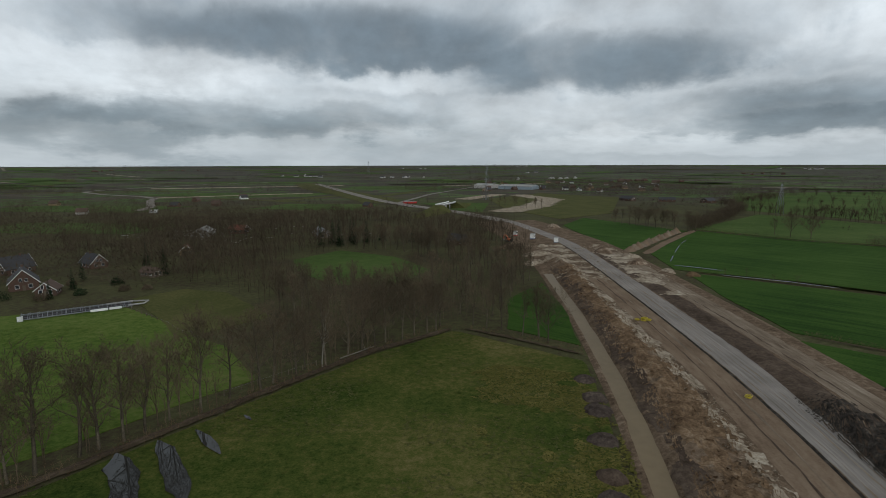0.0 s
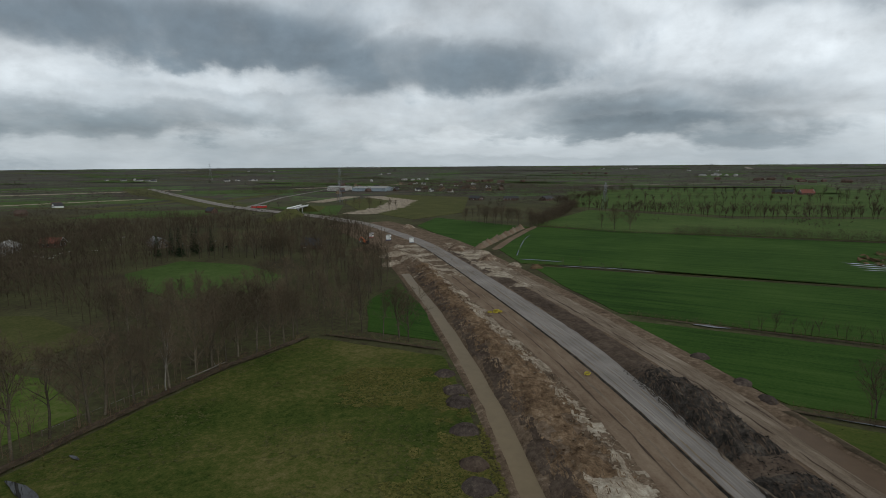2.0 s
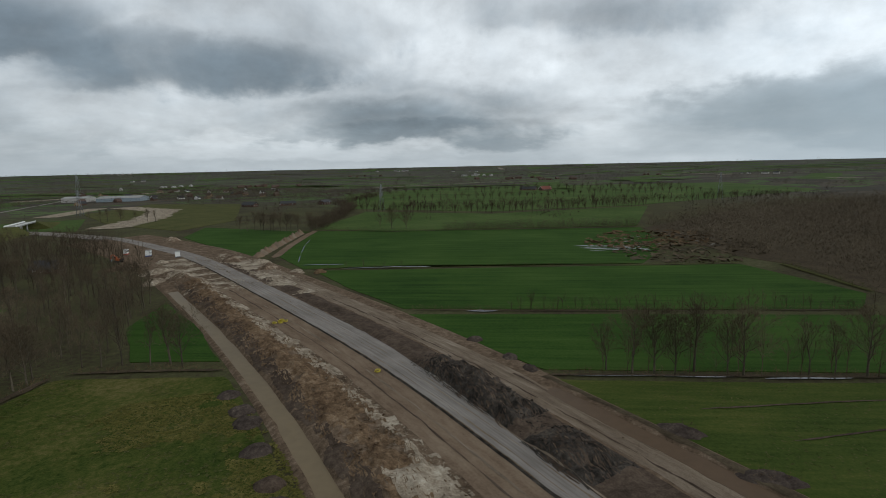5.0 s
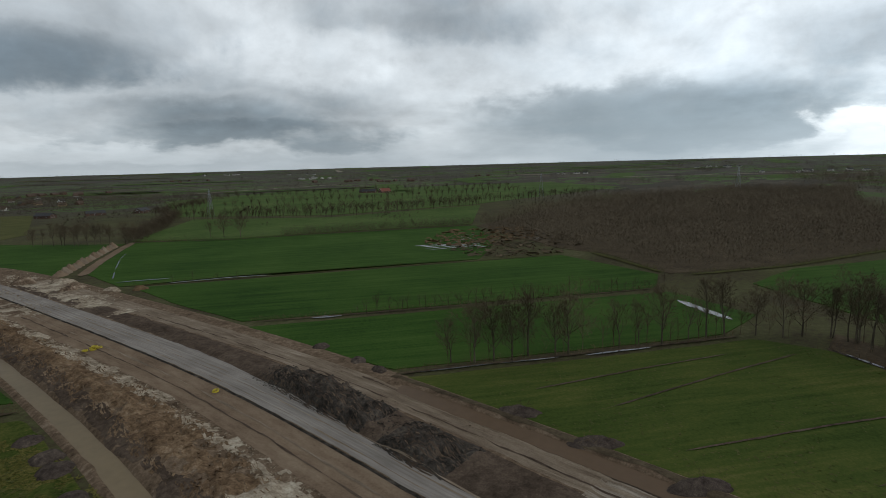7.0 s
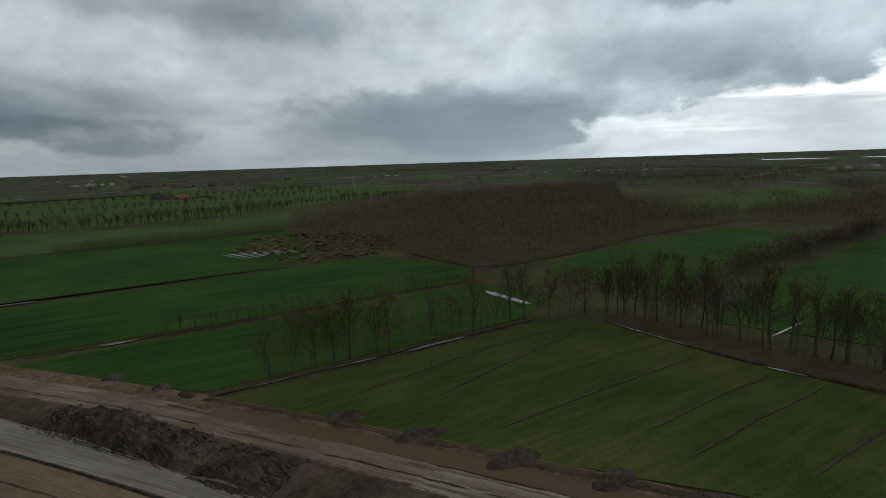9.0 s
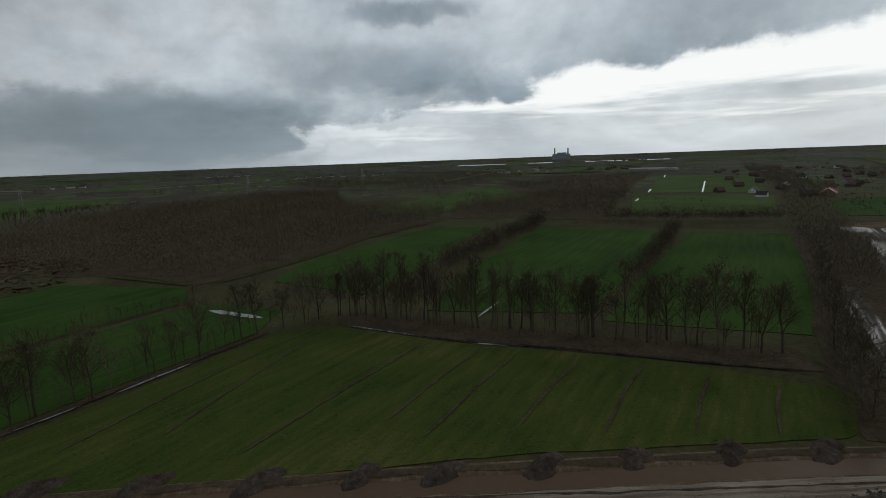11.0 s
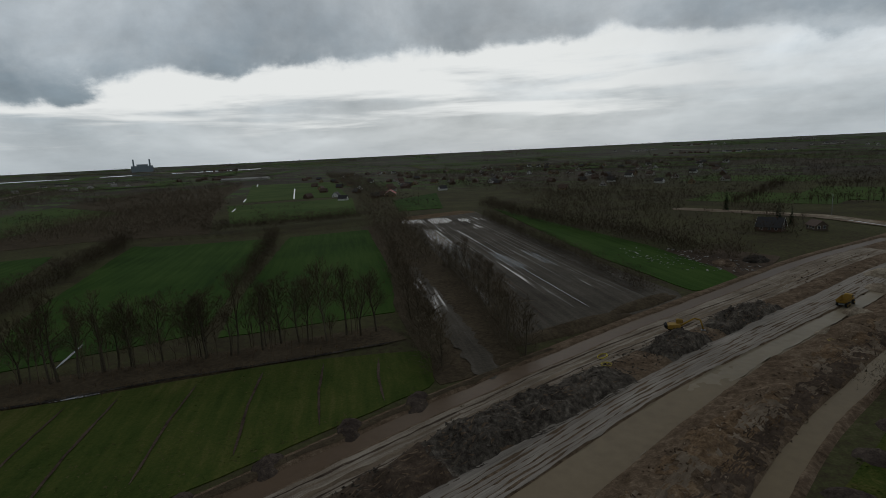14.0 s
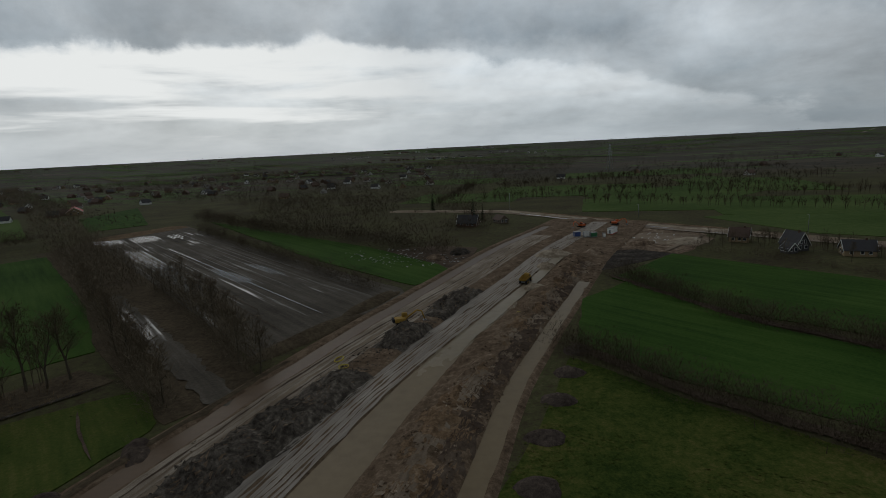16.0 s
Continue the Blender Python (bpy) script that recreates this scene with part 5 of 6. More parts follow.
M.update(pale_wall=plain("pale_render", (.38, .36, .33), .8), brick=plain("brown_brick", (.11, .066, .048), .9), tan=plain("tan_brick", (.26, .19, .11), .9), dark_roof=plain("dark_roof_tiles", (.045, .043, .045), .7), red_roof=plain("red_roof_tiles", (.17, .06, .042), .8),
         brown_roof=plain("brown_roof_tiles", (.10, .065, .05), .8), white=plain("white_paint", (.75, .75, .72), .5), glass=plain("dark_window_glass", (.03, .035, .04), .08), grey=plain("grey_concrete", (.34, .33, .31), .85), yellow=plain("muddy_machine_yellow", (.33, .2, .035), .7),
         pipe=plain("yellow_drain_pipe", (.5, .4, .04), .5), orange=plain("machine_orange", (.5, .11, .03), .5), rubber=plain("black_rubber", (.02, .02, .02), .8), steel=plain("grey_steel", (.25, .26, .27), .5, .6), red=plain("red_paint", (.42, .04, .03), .6),
         green=plain("green_paint", (.04, .16, .07), .6), blue=plain("blue_paint", (.04, .07, .2), .6), birch=plain("pale_birch_bark", (.2, .18, .15), .9), plant_wall=plain("blue_grey_cladding", (.27, .32, .35), .7), dark_wall=plain("dark_brick", (.07, .065, .065), .8), wood_post=plain("weathered_wood", (.14, .11, .08), .9))


far_village(110, 5, M["pale_wall"], M["dark_roof"])
far_village(110, 6, M["brick"], M["brown_roof"])
far_village(40, 7, M["pale_wall"], M["grey"])


def box_bm(bm, x0, y0, z0, x1, y1, z1, bevel=.0):
    vs = [bm.verts.new((x, y, z)) for z in (z0, z1) for x, y in ((x0, y0), (x1, y0), (x1, y1), (x0, y1))]
    fs = [bm.faces.new([vs[i] for i in q]) for q in ((3, 2, 1, 0), (4, 5, 6, 7), (0, 1, 5, 4), (1, 2, 6, 5), (2, 3, 7, 6), (3, 0, 4, 7))]
    if bevel:
        bmesh.ops.bevel(bm, geom=list({e for f in fs for e in f.edges}), offset=bevel, segments=2, affect="EDGES")
    return bm


def box(name, b, mat, parent, label="", bevel=.0):
    return part(name, box_bm(bmesh.new(), *b, bevel), mat, parent, label)


def tube(name, p, q, r, mat, parent, sides=10, r2=None, label=""):
    bm = bmesh.new()
    p, q = Vector(p), Vector(q)
    bmesh.ops.create_cone(bm, cap_ends=True, segments=sides, radius1=r, radius2=r if r2 is None else r2, depth=(q - p).length, matrix=Matrix.Translation((p + q) / 2) @ (q - p).to_track_quat("Z", "Y").to_matrix().to_4x4())
    return part(name, bm, mat, parent, label, True)


def house(x, y, rot, w, l, wall, roof, wall_mat, roof_mat, label, chimney=True, trim=True, detail=True):
    """A gabled house: w along its own x, l along its own y, the ridge along y."""
    h = tagged(new("house"), label, "house")
    a, b = w / 2, l / 2
    bm = bmesh.new()
    pts = [(-a, 0), (a, 0), (a, wall), (0, wall + roof - .12), (-a, wall)]
    front, back = [bm.verts.new((u, -b, v)) for u, v in pts], [bm.verts.new((u, b, v)) for u, v in pts]
    bm.faces.new(front)
    bm.faces.new(back[::-1])
    for i in range(5):
        bm.faces.new((front[i - 1], back[i - 1], back[i], front[i]))
    part("wall", bm, wall_mat, h)
    for s in (-1, 1):
        bm = bmesh.new()
        o, e, t = .45, .5, .22
        sl = roof / a
        prof = [(0, wall + roof), (s * (a + o), wall - o * sl), (s * (a + o), wall - o * sl + t), (0, wall + roof + t)]
        f1, f2 = [bm.verts.new((u, -b - e, v)) for u, v in prof], [bm.verts.new((u, b + e, v)) for u, v in prof]
        bm.faces.new(f1)
        bm.faces.new(f2[::-1])
        for i in range(4):
            bm.faces.new((f1[i - 1], f2[i - 1], f2[i], f1[i]))
        r = part("roof", bm, roof_mat, h)
        if trim:
            for yy in (-b - e - .08, b + e):
                bm = bmesh.new()
                v = [bm.verts.new((u, yy + d, zz)) for d in (0, .08) for u, zz in ((0, wall + roof + t), (s * (a + o), wall - o * sl + t), (s * (a + o), wall - o * sl - .12), (0, wall + roof - .12))]
                for q in ((0, 1, 2, 3), (7, 6, 5, 4), (0, 4, 5, 1), (1, 5, 6, 2), (2, 6, 7, 3), (3, 7, 4, 0)):
                    bm.faces.new([v[i] for i in q])
                part("bargeboard", bm, M["white"], h, "white painted bargeboard")
    if chimney:
        box("chimney", (-.35, b * .4, wall + roof - .8, .35, b * .4 + .7, wall + roof + .9), M["brick"], h)

    def window(px, py, pz, ww, hh, face):
        d = .06
        if face in "sn":
            yy = -b - d if face == "s" else b
            f = box("window", (px - ww / 2 - .1, yy, pz - .1, px + ww / 2 + .1, yy + d, pz + hh + .1), M["white"], h, "white framed window")
            yy = yy - .03 if face == "s" else yy + d
            box("pane", (px - ww / 2, yy, pz, px + ww / 2, yy + .03, pz + hh), M["glass"], f)
        else:
            xx = -a - d if face == "w" else a
            f = box("window", (xx, py - ww / 2 - .1, pz - .1, xx + d, py + ww / 2 + .1, pz + hh + .1), M["white"], h, "white framed window")
            xx = xx - .03 if face == "w" else xx + d
            box("pane", (xx, py - ww / 2, pz, xx + .03, py + ww / 2, pz + hh), M["glass"], f)

    if not detail:
        for sy in (-b - .05, b):
            for px in (-w * .22, w * .22):
                box("window", (px - .6, sy, 1.0, px + .6, sy + .05, 2.4), M["glass"], h)
        h.matrix_basis = pose(x, y, .1, 0, 0, rot)
        return h
    for face in "sn":
        for px in (-w * .22, w * .22):
            window(px, 0, 1.0, 1.2, 1.4, face)
        if roof > 2.5:
            for px in (-.9, .9):
                window(px, 0, wall + .5, .9, 1.2, face)
    for face in "we":
        for py in (-l * .28, l * .05, l * .3):
            window(0, py, 1.0, 1.1, 1.2, face)
    box("door", (w * .0 - .5, -b - .08, 0, .5, -b, 2.1), M["wood_post"], h, "wooden door")
    h.matrix_basis = pose(x, y, .1, 0, 0, rot)
    return h


house(-172, 217, 38, 10, 12, 3.2, 5.2, M["brick"], M["dark_roof"], "brown brick house with steep grey gable roof and white trim")
house(-154, 206, 20, 7, 7, 2.4, 2.8, M["brick"], M["brown_roof"], "low brick outbuilding with tiled roof beside the house", False)
house(-200, 248, -20, 9, 13, 3, 5, M["brick"], M["dark_roof"], "brick house with dark roof between trees")
house(-172, 262, 60, 8, 10, 2.8, 4, M["brick"], M["dark_roof"], "small brick house with dark roof between trees")
house(-132, 240, 70, 5, 8, 2.3, 1.8, M["wood_post"], M["brown_roof"], "low wooden garden shed", False, False)
house(-144, 300, 25, 7, 9, 2.6, 3.2, M["tan"], M["red_roof"], "small house with reddish roof in the wood")
house(-84, 372, 30, 9, 16, 2.8, 3.6, M["wood_post"], M["steel"], "farm shed with pale grey roof", False, False)
house(-170, 380, 10, 12, 22, 3, 3, M["grey"], M["grey"], "long grey shed in the wood", False, False)
house(-150, 395, 80, 8, 12, 3, 3, M["brick"], M["red_roof"], "house with red roof in the wood")
house(10, 338, 60, 9, 13, 2.6, 3.6, M["brick"], M["dark_roof"], "dark roofed farm shed behind the trees", False, False)
house(-105, -261, 62, 7, 8, 2.8, 3.6, M["tan"], M["brown_roof"], "tan brick house with brown roof")
house(-118, -239, 20, 6.4, 8.5, 2.9, 4.8, M["dark_wall"], M["dark_roof"], "dark house with steep gable and white trim")
house(-113, -232.5, 20, 4.8, 4, 1.9, 2.4, M["dark_wall"], M["dark_roof"], "low dark gabled annex with white trim", False)
house(-135, -226, 75, 7.5, 10.5, 2.5, 3.4, M["tan"], M["dark_roof"], "house with broad dark roof")
house(26, -334, 80, 9, 12, 2.6, 4.4, M["brick"], M["dark_roof"], "brick house with dark roof near the crossing")
house(6, -344, 30, 6, 9, 2.5, 2.5, M["wood_post"], M["brown_roof"], "low wooden shed near the crossing", False, False)
house(436, -496, 40, 14, 22, 3.2, 4.5, M["tan"], M["red"], "farmhouse with a red tiled roof")
house(760, 700, 30, 16, 30, 3, 4, M["brick"], M["dark_roof"], "far farm barn with dark roof", False, False)
house(770, 668, 75, 12, 20, 3, 5, M["brick"], M["red_roof"], "far farmhouse with red roof")
for i, (x, y) in enumerate([(1255, -890), (1300, -860)]):
    house(x, y, -52, 26, 70, 4, 3, M["pale_wall"], M["grey"], "far long greenhouse with pale roof", False, False)
house(150, 1080, 60, 40, 70, 6, 3, M["plant_wall"], M["grey"], "large far industrial hall with pale roof", False, False)
house(90, 1130, 60, 34, 40, 7, 2, M["pale_wall"], M["grey"], "far white industrial hall", False, False)
for i in range(3):
    house(250 + 44 * i, 735 - 22 * i, 30 + 47 * i, 10, 20, 3, 3, M["brick"], M["dark_roof"], "far dark farm barn behind the sandy plain", False, False)
# the village and towns far off
rv = random.Random(17)
VILLAGE = [house(0, 0, 0, 9, 12, 3, 4.2, w, r, "far village house with gabled roof", False, False, False) for w, r in ((M["brick"], M["dark_roof"]), (M["tan"], M["brown_roof"]), (M["brick"], M["brown_roof"]), (M["white"], M["dark_roof"]), (M["pale_wall"], M["brown_roof"]))]
spots = []
for _ in range(150):
    a, d = radians(rv.uniform(-172, -130)), rv.uniform(620, 1500)
    spots.append((-math.sin(a) * d, math.cos(a) * d))
for _ in range(40):
    a, d = radians(rv.uniform(-22, -4)), rv.uniform(1000, 1500)
    spots.append((-math.sin(a) * d, math.cos(a) * d))
for _ in range(8):
    a, d = radians(rv.uniform(5, 38)), rv.uniform(640, 900)
    spots.append((-math.sin(a) * d, math.cos(a) * d))
for _ in range(6):
    a, d = radians(rv.uniform(-215, -176)), rv.uniform(700, 1200)
    spots.append((-math.sin(a) * d, math.cos(a) * d))
for i, (x, y) in enumerate(spots):
    src = VILLAGE[i % 5]
    ob = src if i < 5 else copy_thing(src, Matrix())
    ob.matrix_basis = pose(x, y, 0, 0, 0, rv.uniform(0, 360)) @ Matrix.Scale(.85, 4)
    ob["group"] = "far village houses"


# ---- bridge over the new road ----
def bridge(x, y, rot):
    b = tagged(new("bridge"), "slender pale concrete bridge over the unfinished road", "bridge")
    box("deck", (-24, -4, 6.2, 24, 4, 7.2), M["grey"], b, bevel=.1)
    for s in (-1, 1):
        box("parapet", (-24, s * 4 - .15, 7.2, 24, s * 4 + .15, 8.2), M["white"], b, "white parapet")
        for u in (-8, 8):
            tube("pier", (u, s * 2, -.2), (u, s * 2, 6.2), .6, M["grey"], b, 12)
        bm = bmesh.new()
        prof = [(24, 7.0), (100, -.3), (24, -.3)]
        a = [bm.verts.new((s * u, -5, z)) for u, z in prof]
        c = [bm.verts.new((s * u, 5, z)) for u, z in prof]
        e = [bm.verts.new((s * u, -16, -.3)) for u, z in prof[:1]] + [bm.verts.new((s * u, 16, -.3)) for u, z in prof[:1]]
        bm.faces.new((a[0], a[1], c[1], c[0]))
        bm.faces.new((a[0], e[0], a[1]))
        bm.faces.new((c[0], c[1], e[1]))
        bm.faces.new((a[0], c[0], e[1], e[0]))
        part("ramp", bm, M["dull"], b, "grassy ramp of the bridge")
    b.matrix_basis = pose(x, y, 0, 0, 0, rot)


bridge(3, 592, 72)


# ---- site machines and goods ----
def ring(bm, m, R, r, n=26, k=7):
    rows = []
    for i in range(n):
        a = 6.2832 * i / n
        rows.append([bm.verts.new(m @ Vector(((R + r * math.cos(6.2832 * j / k)) * math.cos(a), (R + r * math.cos(6.2832 * j / k)) * math.sin(a), r * math.sin(6.2832 * j / k)))) for j in range(k)])
    for i in range(n):
        for j in range(k):
            bm.faces.new((rows[i][j], rows[(i + 1) % n][j], rows[(i + 1) % n][(j + 1) % k], rows[i][(j + 1) % k]))


def coil(x, y, z, R, tilt=0, seed=0):
    c = tagged(new("pipe_coil"), "coil of yellow plastic drain pipe lying on the ground", "pipe coil", "coils of drain pipe")
    rr = random.Random(seed)
    for i in range(3):
        bm = bmesh.new()
        ring(bm, pose(rr.uniform(-.12, .12), rr.uniform(-.12, .12), .1 + .13 * i, rr.uniform(-3, 3), rr.uniform(-3, 3)), R * rr.uniform(.9, 1.05), .06)
        part("pipe", bm, M["pipe"], c, smooth=True)
    c.matrix_basis = pose(x, y, z, tilt, 0, seed * 40)


coil(65, 109, .68, .7, 0, 1)
coil(39, -114, .85, 1.2, 0, 2)
coil(41.5, -118.5, .85, 1.2, 14, 3)
coil(-2, -152, 1.3, 1.0, 0, 4)
for i, (dx, dy, dz) in enumerate([(0, 0, 0), (2.2, .6, 0), (-2.1, 1.0, 0), (.6, 2.3, 0), (1.0, 1.0, .45)]):
    coil(63.5 + dx * .8, 166 + dy * .8, .66 + dz, .75, 0, 5 + i)


def excavator(x, y, z, rot, paint, label):
    e = tagged(new("excavator"), label, "excavator", "site machines")
    for s in (-1, 1):
        bm = box_bm(bmesh.new(), -2.1, s * 1.25 - .35, 0, 2.1, s * 1.25 + .35, .95, .3)
        part("track", bm, M["rubber"], e)
    box("house_body", (-2.2, -1.35, 1.05, 1.0, 1.35, 2.2), paint, e, bevel=.2)
    c = box("cab", (.0, .35, 2.2, 1.6, 1.35, 3.3), paint, e, bevel=.12)
    box("pane", (.2, 1.36, 2.5, 1.4, 1.39, 3.1), M["glass"], c)
    box("pane", (1.61, .5, 2.4, 1.64, 1.2, 3.15), M["glass"], c)
    box("counterweight", (-2.9, -1.3, 1.1, -2.2, 1.3, 2.3), M["rubber"], e, bevel=.25)
    tube("boom", (1.0, -.3, 1.9), (4.2, -.3, 4.0), .3, paint, e, 6, .22)
    tube("boom", (4.2, -.3, 4.0), (5.6, -.3, 3.6), .22, paint, e, 6)
    tube("arm", (5.6, -.3, 3.7), (6.4, -.3, 1.2), .2, paint, e, 6)
    bm = box_bm(bmesh.new(), 5.9, -.9, .2, 6.9, .3, 1.2, .2)
    part("bucket", bm, M["steel"], e)
    e.matrix_basis = pose(x, y, z, 0, 0, rot)


excavator(31, -144, .8, 200, M["yellow"], "yellow crawler excavator working beside a peat heap")
excavator(-40, -312, .5, 40, M["orange"], "orange crawler excavator on the crossing road")
excavator(-60, -318, .5, 160, M["orange"], "orange crawler excavator on the crossing road")
excavator(42, 342, .8, 120, M["orange"], "orange crawler excavator beside the wood")


def dumper(x, y, z, rot):
    d = tagged(new("dump_truck"), "yellow articulated dump truck in the flooded lane", "dump truck", "site machines")
    for u in (-3.2, -1.4, 2.6):
        for s in (-1, 1):
            w = tube("wheel", (u, s * 1.0, .85), (u, s * 1.6, .85), .85, M["rubber"], d, 18)
            tube("rim", (u, s * 1.58, .85), (u, s * 1.64, .85), .4, M["yellow"], w, 12)
    box("chassis", (-4.2, -.8, .9, 4.2, .8, 1.4), M["steel"], d, bevel=.08)
    bm = bmesh.new()
    v = [bm.verts.new(p) for p in ((-4.6, -1.2, 1.7), (.2, -1.2, 1.5), (.2, 1.2, 1.5), (-4.6, 1.2, 1.7), (-5.0, -1.5, 2.6), (.6, -1.5, 3.1), (.6, 1.5, 3.1), (-5.0, 1.5, 2.6))]
    for q in ((3, 2, 1, 0), (0, 1, 5, 4), (1, 2, 6, 5), (2, 3, 7, 6), (3, 0, 4, 7)):
        bm.faces.new([v[i] for i in q])
    part("dump_body", bm, M["yellow"], d)
    c = box("cab", (1.2, -1.1, 1.5, 2.8, 1.1, 3.5), M["yellow"], d, bevel=.15)
    box("pane", (2.81, -.9, 2.4, 2.84, .9, 3.3), M["glass"], c)
    for s in (-1, 1):
        box("pane", (1.4, s * 1.12 - .02, 2.4, 2.6, s * 1.12 + .02, 3.3), M["glass"], c)
    bm = box_bm(bmesh.new(), 2.8, -1.0, 1.2, 4.6, 1.0, 2.3, .2)
    part("bonnet", bm, M["yellow"], d)
    d.matrix_basis = pose(x, y, z, 0, 0, rot) @ Matrix.Scale(.88, 4)


dumper(-5, -191, .35, 252)


def cabin(x, y, z, rot, paint, base, label, l=6.0, w=2.4, h=2.6):
    c = tagged(new("site_cabin"), label, "cabin", "site cabins")
    box("body", (-l / 2, -w / 2, .5, l / 2, w / 2, .5 + h), paint, c, bevel=.05)
    box("base_frame", (-l / 2 - .05, -w / 2 - .05, 0, l / 2 + .05, w / 2 + .05, .5), base, c)
    box("roof", (-l / 2 - .1, -w / 2 - .1, .5 + h, l / 2 + .1, w / 2 + .1, .62 + h), M["grey"], c)
    for u in (-l * .25, l * .2):
        f = box("window", (u - .6, -w / 2 - .05, 1.4, u + .6, -w / 2, 2.4), M["steel"], c)
        box("pane", (u - .5, -w / 2 - .07, 1.5, u + .5, -w / 2 - .05, 2.3), M["glass"], f)
    box("door", (l / 2, -.45, .55, l / 2 + .05, .45, 2.55), M["steel"], c)
    c.matrix_basis = pose(x, y, z, 0, 0, rot)


cabin(-53, -289, .5, 60, M["white"], M["red"], "white site cabin on a red base", 7.5, 2.8, 2.7)
cabin(-34, -282, .5, 20, M["blue"], M["steel"], "small dark blue site container", 3, 2.4, 2.2)
cabin(-38.5, -281, .5, 20, M["white"], M["steel"], "small white site cabin", 2.6, 2.2, 2.4)
cabin(-42, -280, .5, 20, M["green"], M["steel"], "small green site container", 3, 2.4, 2.0)
cabin(-47, -278, .5, 10, M["white"], M["steel"], "small white toilet cabin", 1.2, 1.2, 1.6)
cabin(71, 337, .9, 75, M["white"], M["steel"], "white tank container beside the haul road", 3.4, 2.6, 2.6)
cabin(59, 354, .9, 70, M["white"], M["blue"], "white and blue site container", 4.2, 2.8, 2.8)
cabin(50, 372, .9, 60, M["white"], M["red"], "white and red site container", 2.6, 2.4, 2.4)
cabin(-42, 690, .5, 20, M["red"], M["red"], "rusty red stack of formwork by the new road", 16, 8, 1.8)
cabin(-300, 560, .3, 30, M["white"], M["steel"], "white parked lorry box far off", 8, 2.6, 3)

# pale rubble and branches, too many to count
def rubble(name, cx, cy, r, n, size, mat, label, seed):
    rr = np.random.RandomState(seed)
    V, F = [], []
    for i in range(n):
        a, d = rr.uniform(0, 6.28), r * math.sqrt(rr.uniform(0, 1))
        p = np.array([cx + d * math.cos(a) * 1.5, cy + d * math.sin(a), .3])
        q = rr.normal(0, 1, (4, 3)) * size * np.array([1, 1, .35]) * rr.uniform(.4, 1.4)
        b = len(V)
        V += [tuple(p + k) for k in q]
        F += [(b, b + 1, b + 2), (b, b + 2, b + 3), (b, b + 3, b + 1), (b + 1, b + 3, b + 2)]
    return tagged(mesh_object(name, V, F, mat, smooth=False), label, name, kind="stuff")


rubble("rubble", 42, -236, 15, 120, .55, M["grey"], "pale broken rubble scattered on dark soil", 1)
rubble("rubble", 62, -250, 14, 60, .6, M["grey"], "pale broken rubble scattered on dark soil", 2)
rubble("rubble", -62, -276, 16, 90, .45, M["white"], "scattered pale building debris", 3)
rubble("rubble", 62, 320, 16, 90, .5, M["grey"], "scattered pale building debris", 4)
rubble("brushwood", 320, 190, 34, 420, 1.6, M["dead"], "brown brushwood and felled branches", 5)
rubble("brushwood", 300, 150, 36, 420, 1.6, M["twig"], "brown brushwood and felled branches", 6)
rubble("brushwood", 312, 176, 32, 90, 1.1, M["birch"], "pale felled branches", 7)
rubble("rubble", -190, 385, 26, 80, .9, M["grey"], "pale building debris in the wood", 8)
rubble("rubble", -120, 390, 50, 60, .9, M["grey"], "pale building debris in the wood", 9)

# clods on the ridges and heaps, tufts on the meadows: too many to count
def clods(u0, u1, y0, y1, n, size, mat, label, seed):
    rr = np.random.RandomState(seed)
    rows = np.where((Y > y0) & (Y < y1))[0]
    s = rows[rr.randint(0, len(rows), n)]
    u = u0 + (u1 - u0) * rr.uniform(0, 1, n)
    keep = fbm(u / 4, s / 4.0, 60 + seed) > -.15
    s, u = s[keep], u[keep]
    xy = LINE[s] + NORMAL[s] * u[:, None] + rr.uniform(-.5, .5, (len(s), 2))
    base = np.c_[xy, works_height(u, s) + .05]
    q = rr.normal(0, 1, (len(s), 4, 3)) * size * rr.uniform(.3, 1.3, (len(s), 1, 1)) * np.array([1, 1, .6])
    V = (base[:, None] + q).reshape(-1, 3)
    b = np.arange(len(s))[:, None, None] * 4
    F = (b + np.array([(0, 1, 2), (0, 2, 3), (0, 3, 1), (1, 3, 2)])[None]).reshape(-1, 3)
    return tagged(mesh_object("clods", V, F, mat, smooth=False), label, "clods", kind="stuff")


clods(-24, -12, 40, 260, 3200, .28, M["rust"], "loose brown clods on the spoil ridge", 1)
clods(-15.5, -10, 45, 240, 2400, .24, M["clod"], "loose pale clods along the spoil ridge", 2)
clods(-23, -11.5, -225, -40, 3000, .26, M["soil"], "loose brown clods on the spoil ridge", 3)
clods(6, 16, 46, 110, 2200, .2, M["peat"], "loose black clods on the peat heap", 4)
clods(8, 18.5, -176, -40, 3600, .22, M["grey_peat"], "loose black clods on the peat heap", 5)
clods(16, 26, -200, 240, 2200, .13, M["track"], "small loose clods on the side track", 6)
clods(-24, 27, 225, 330, 2200, .35, M["clod"], "loose pale clods near the crossing", 7)
clods(-24, 24, -330, -200, 1800, .3, M["soil"], "loose clods near the crossing road", 8)


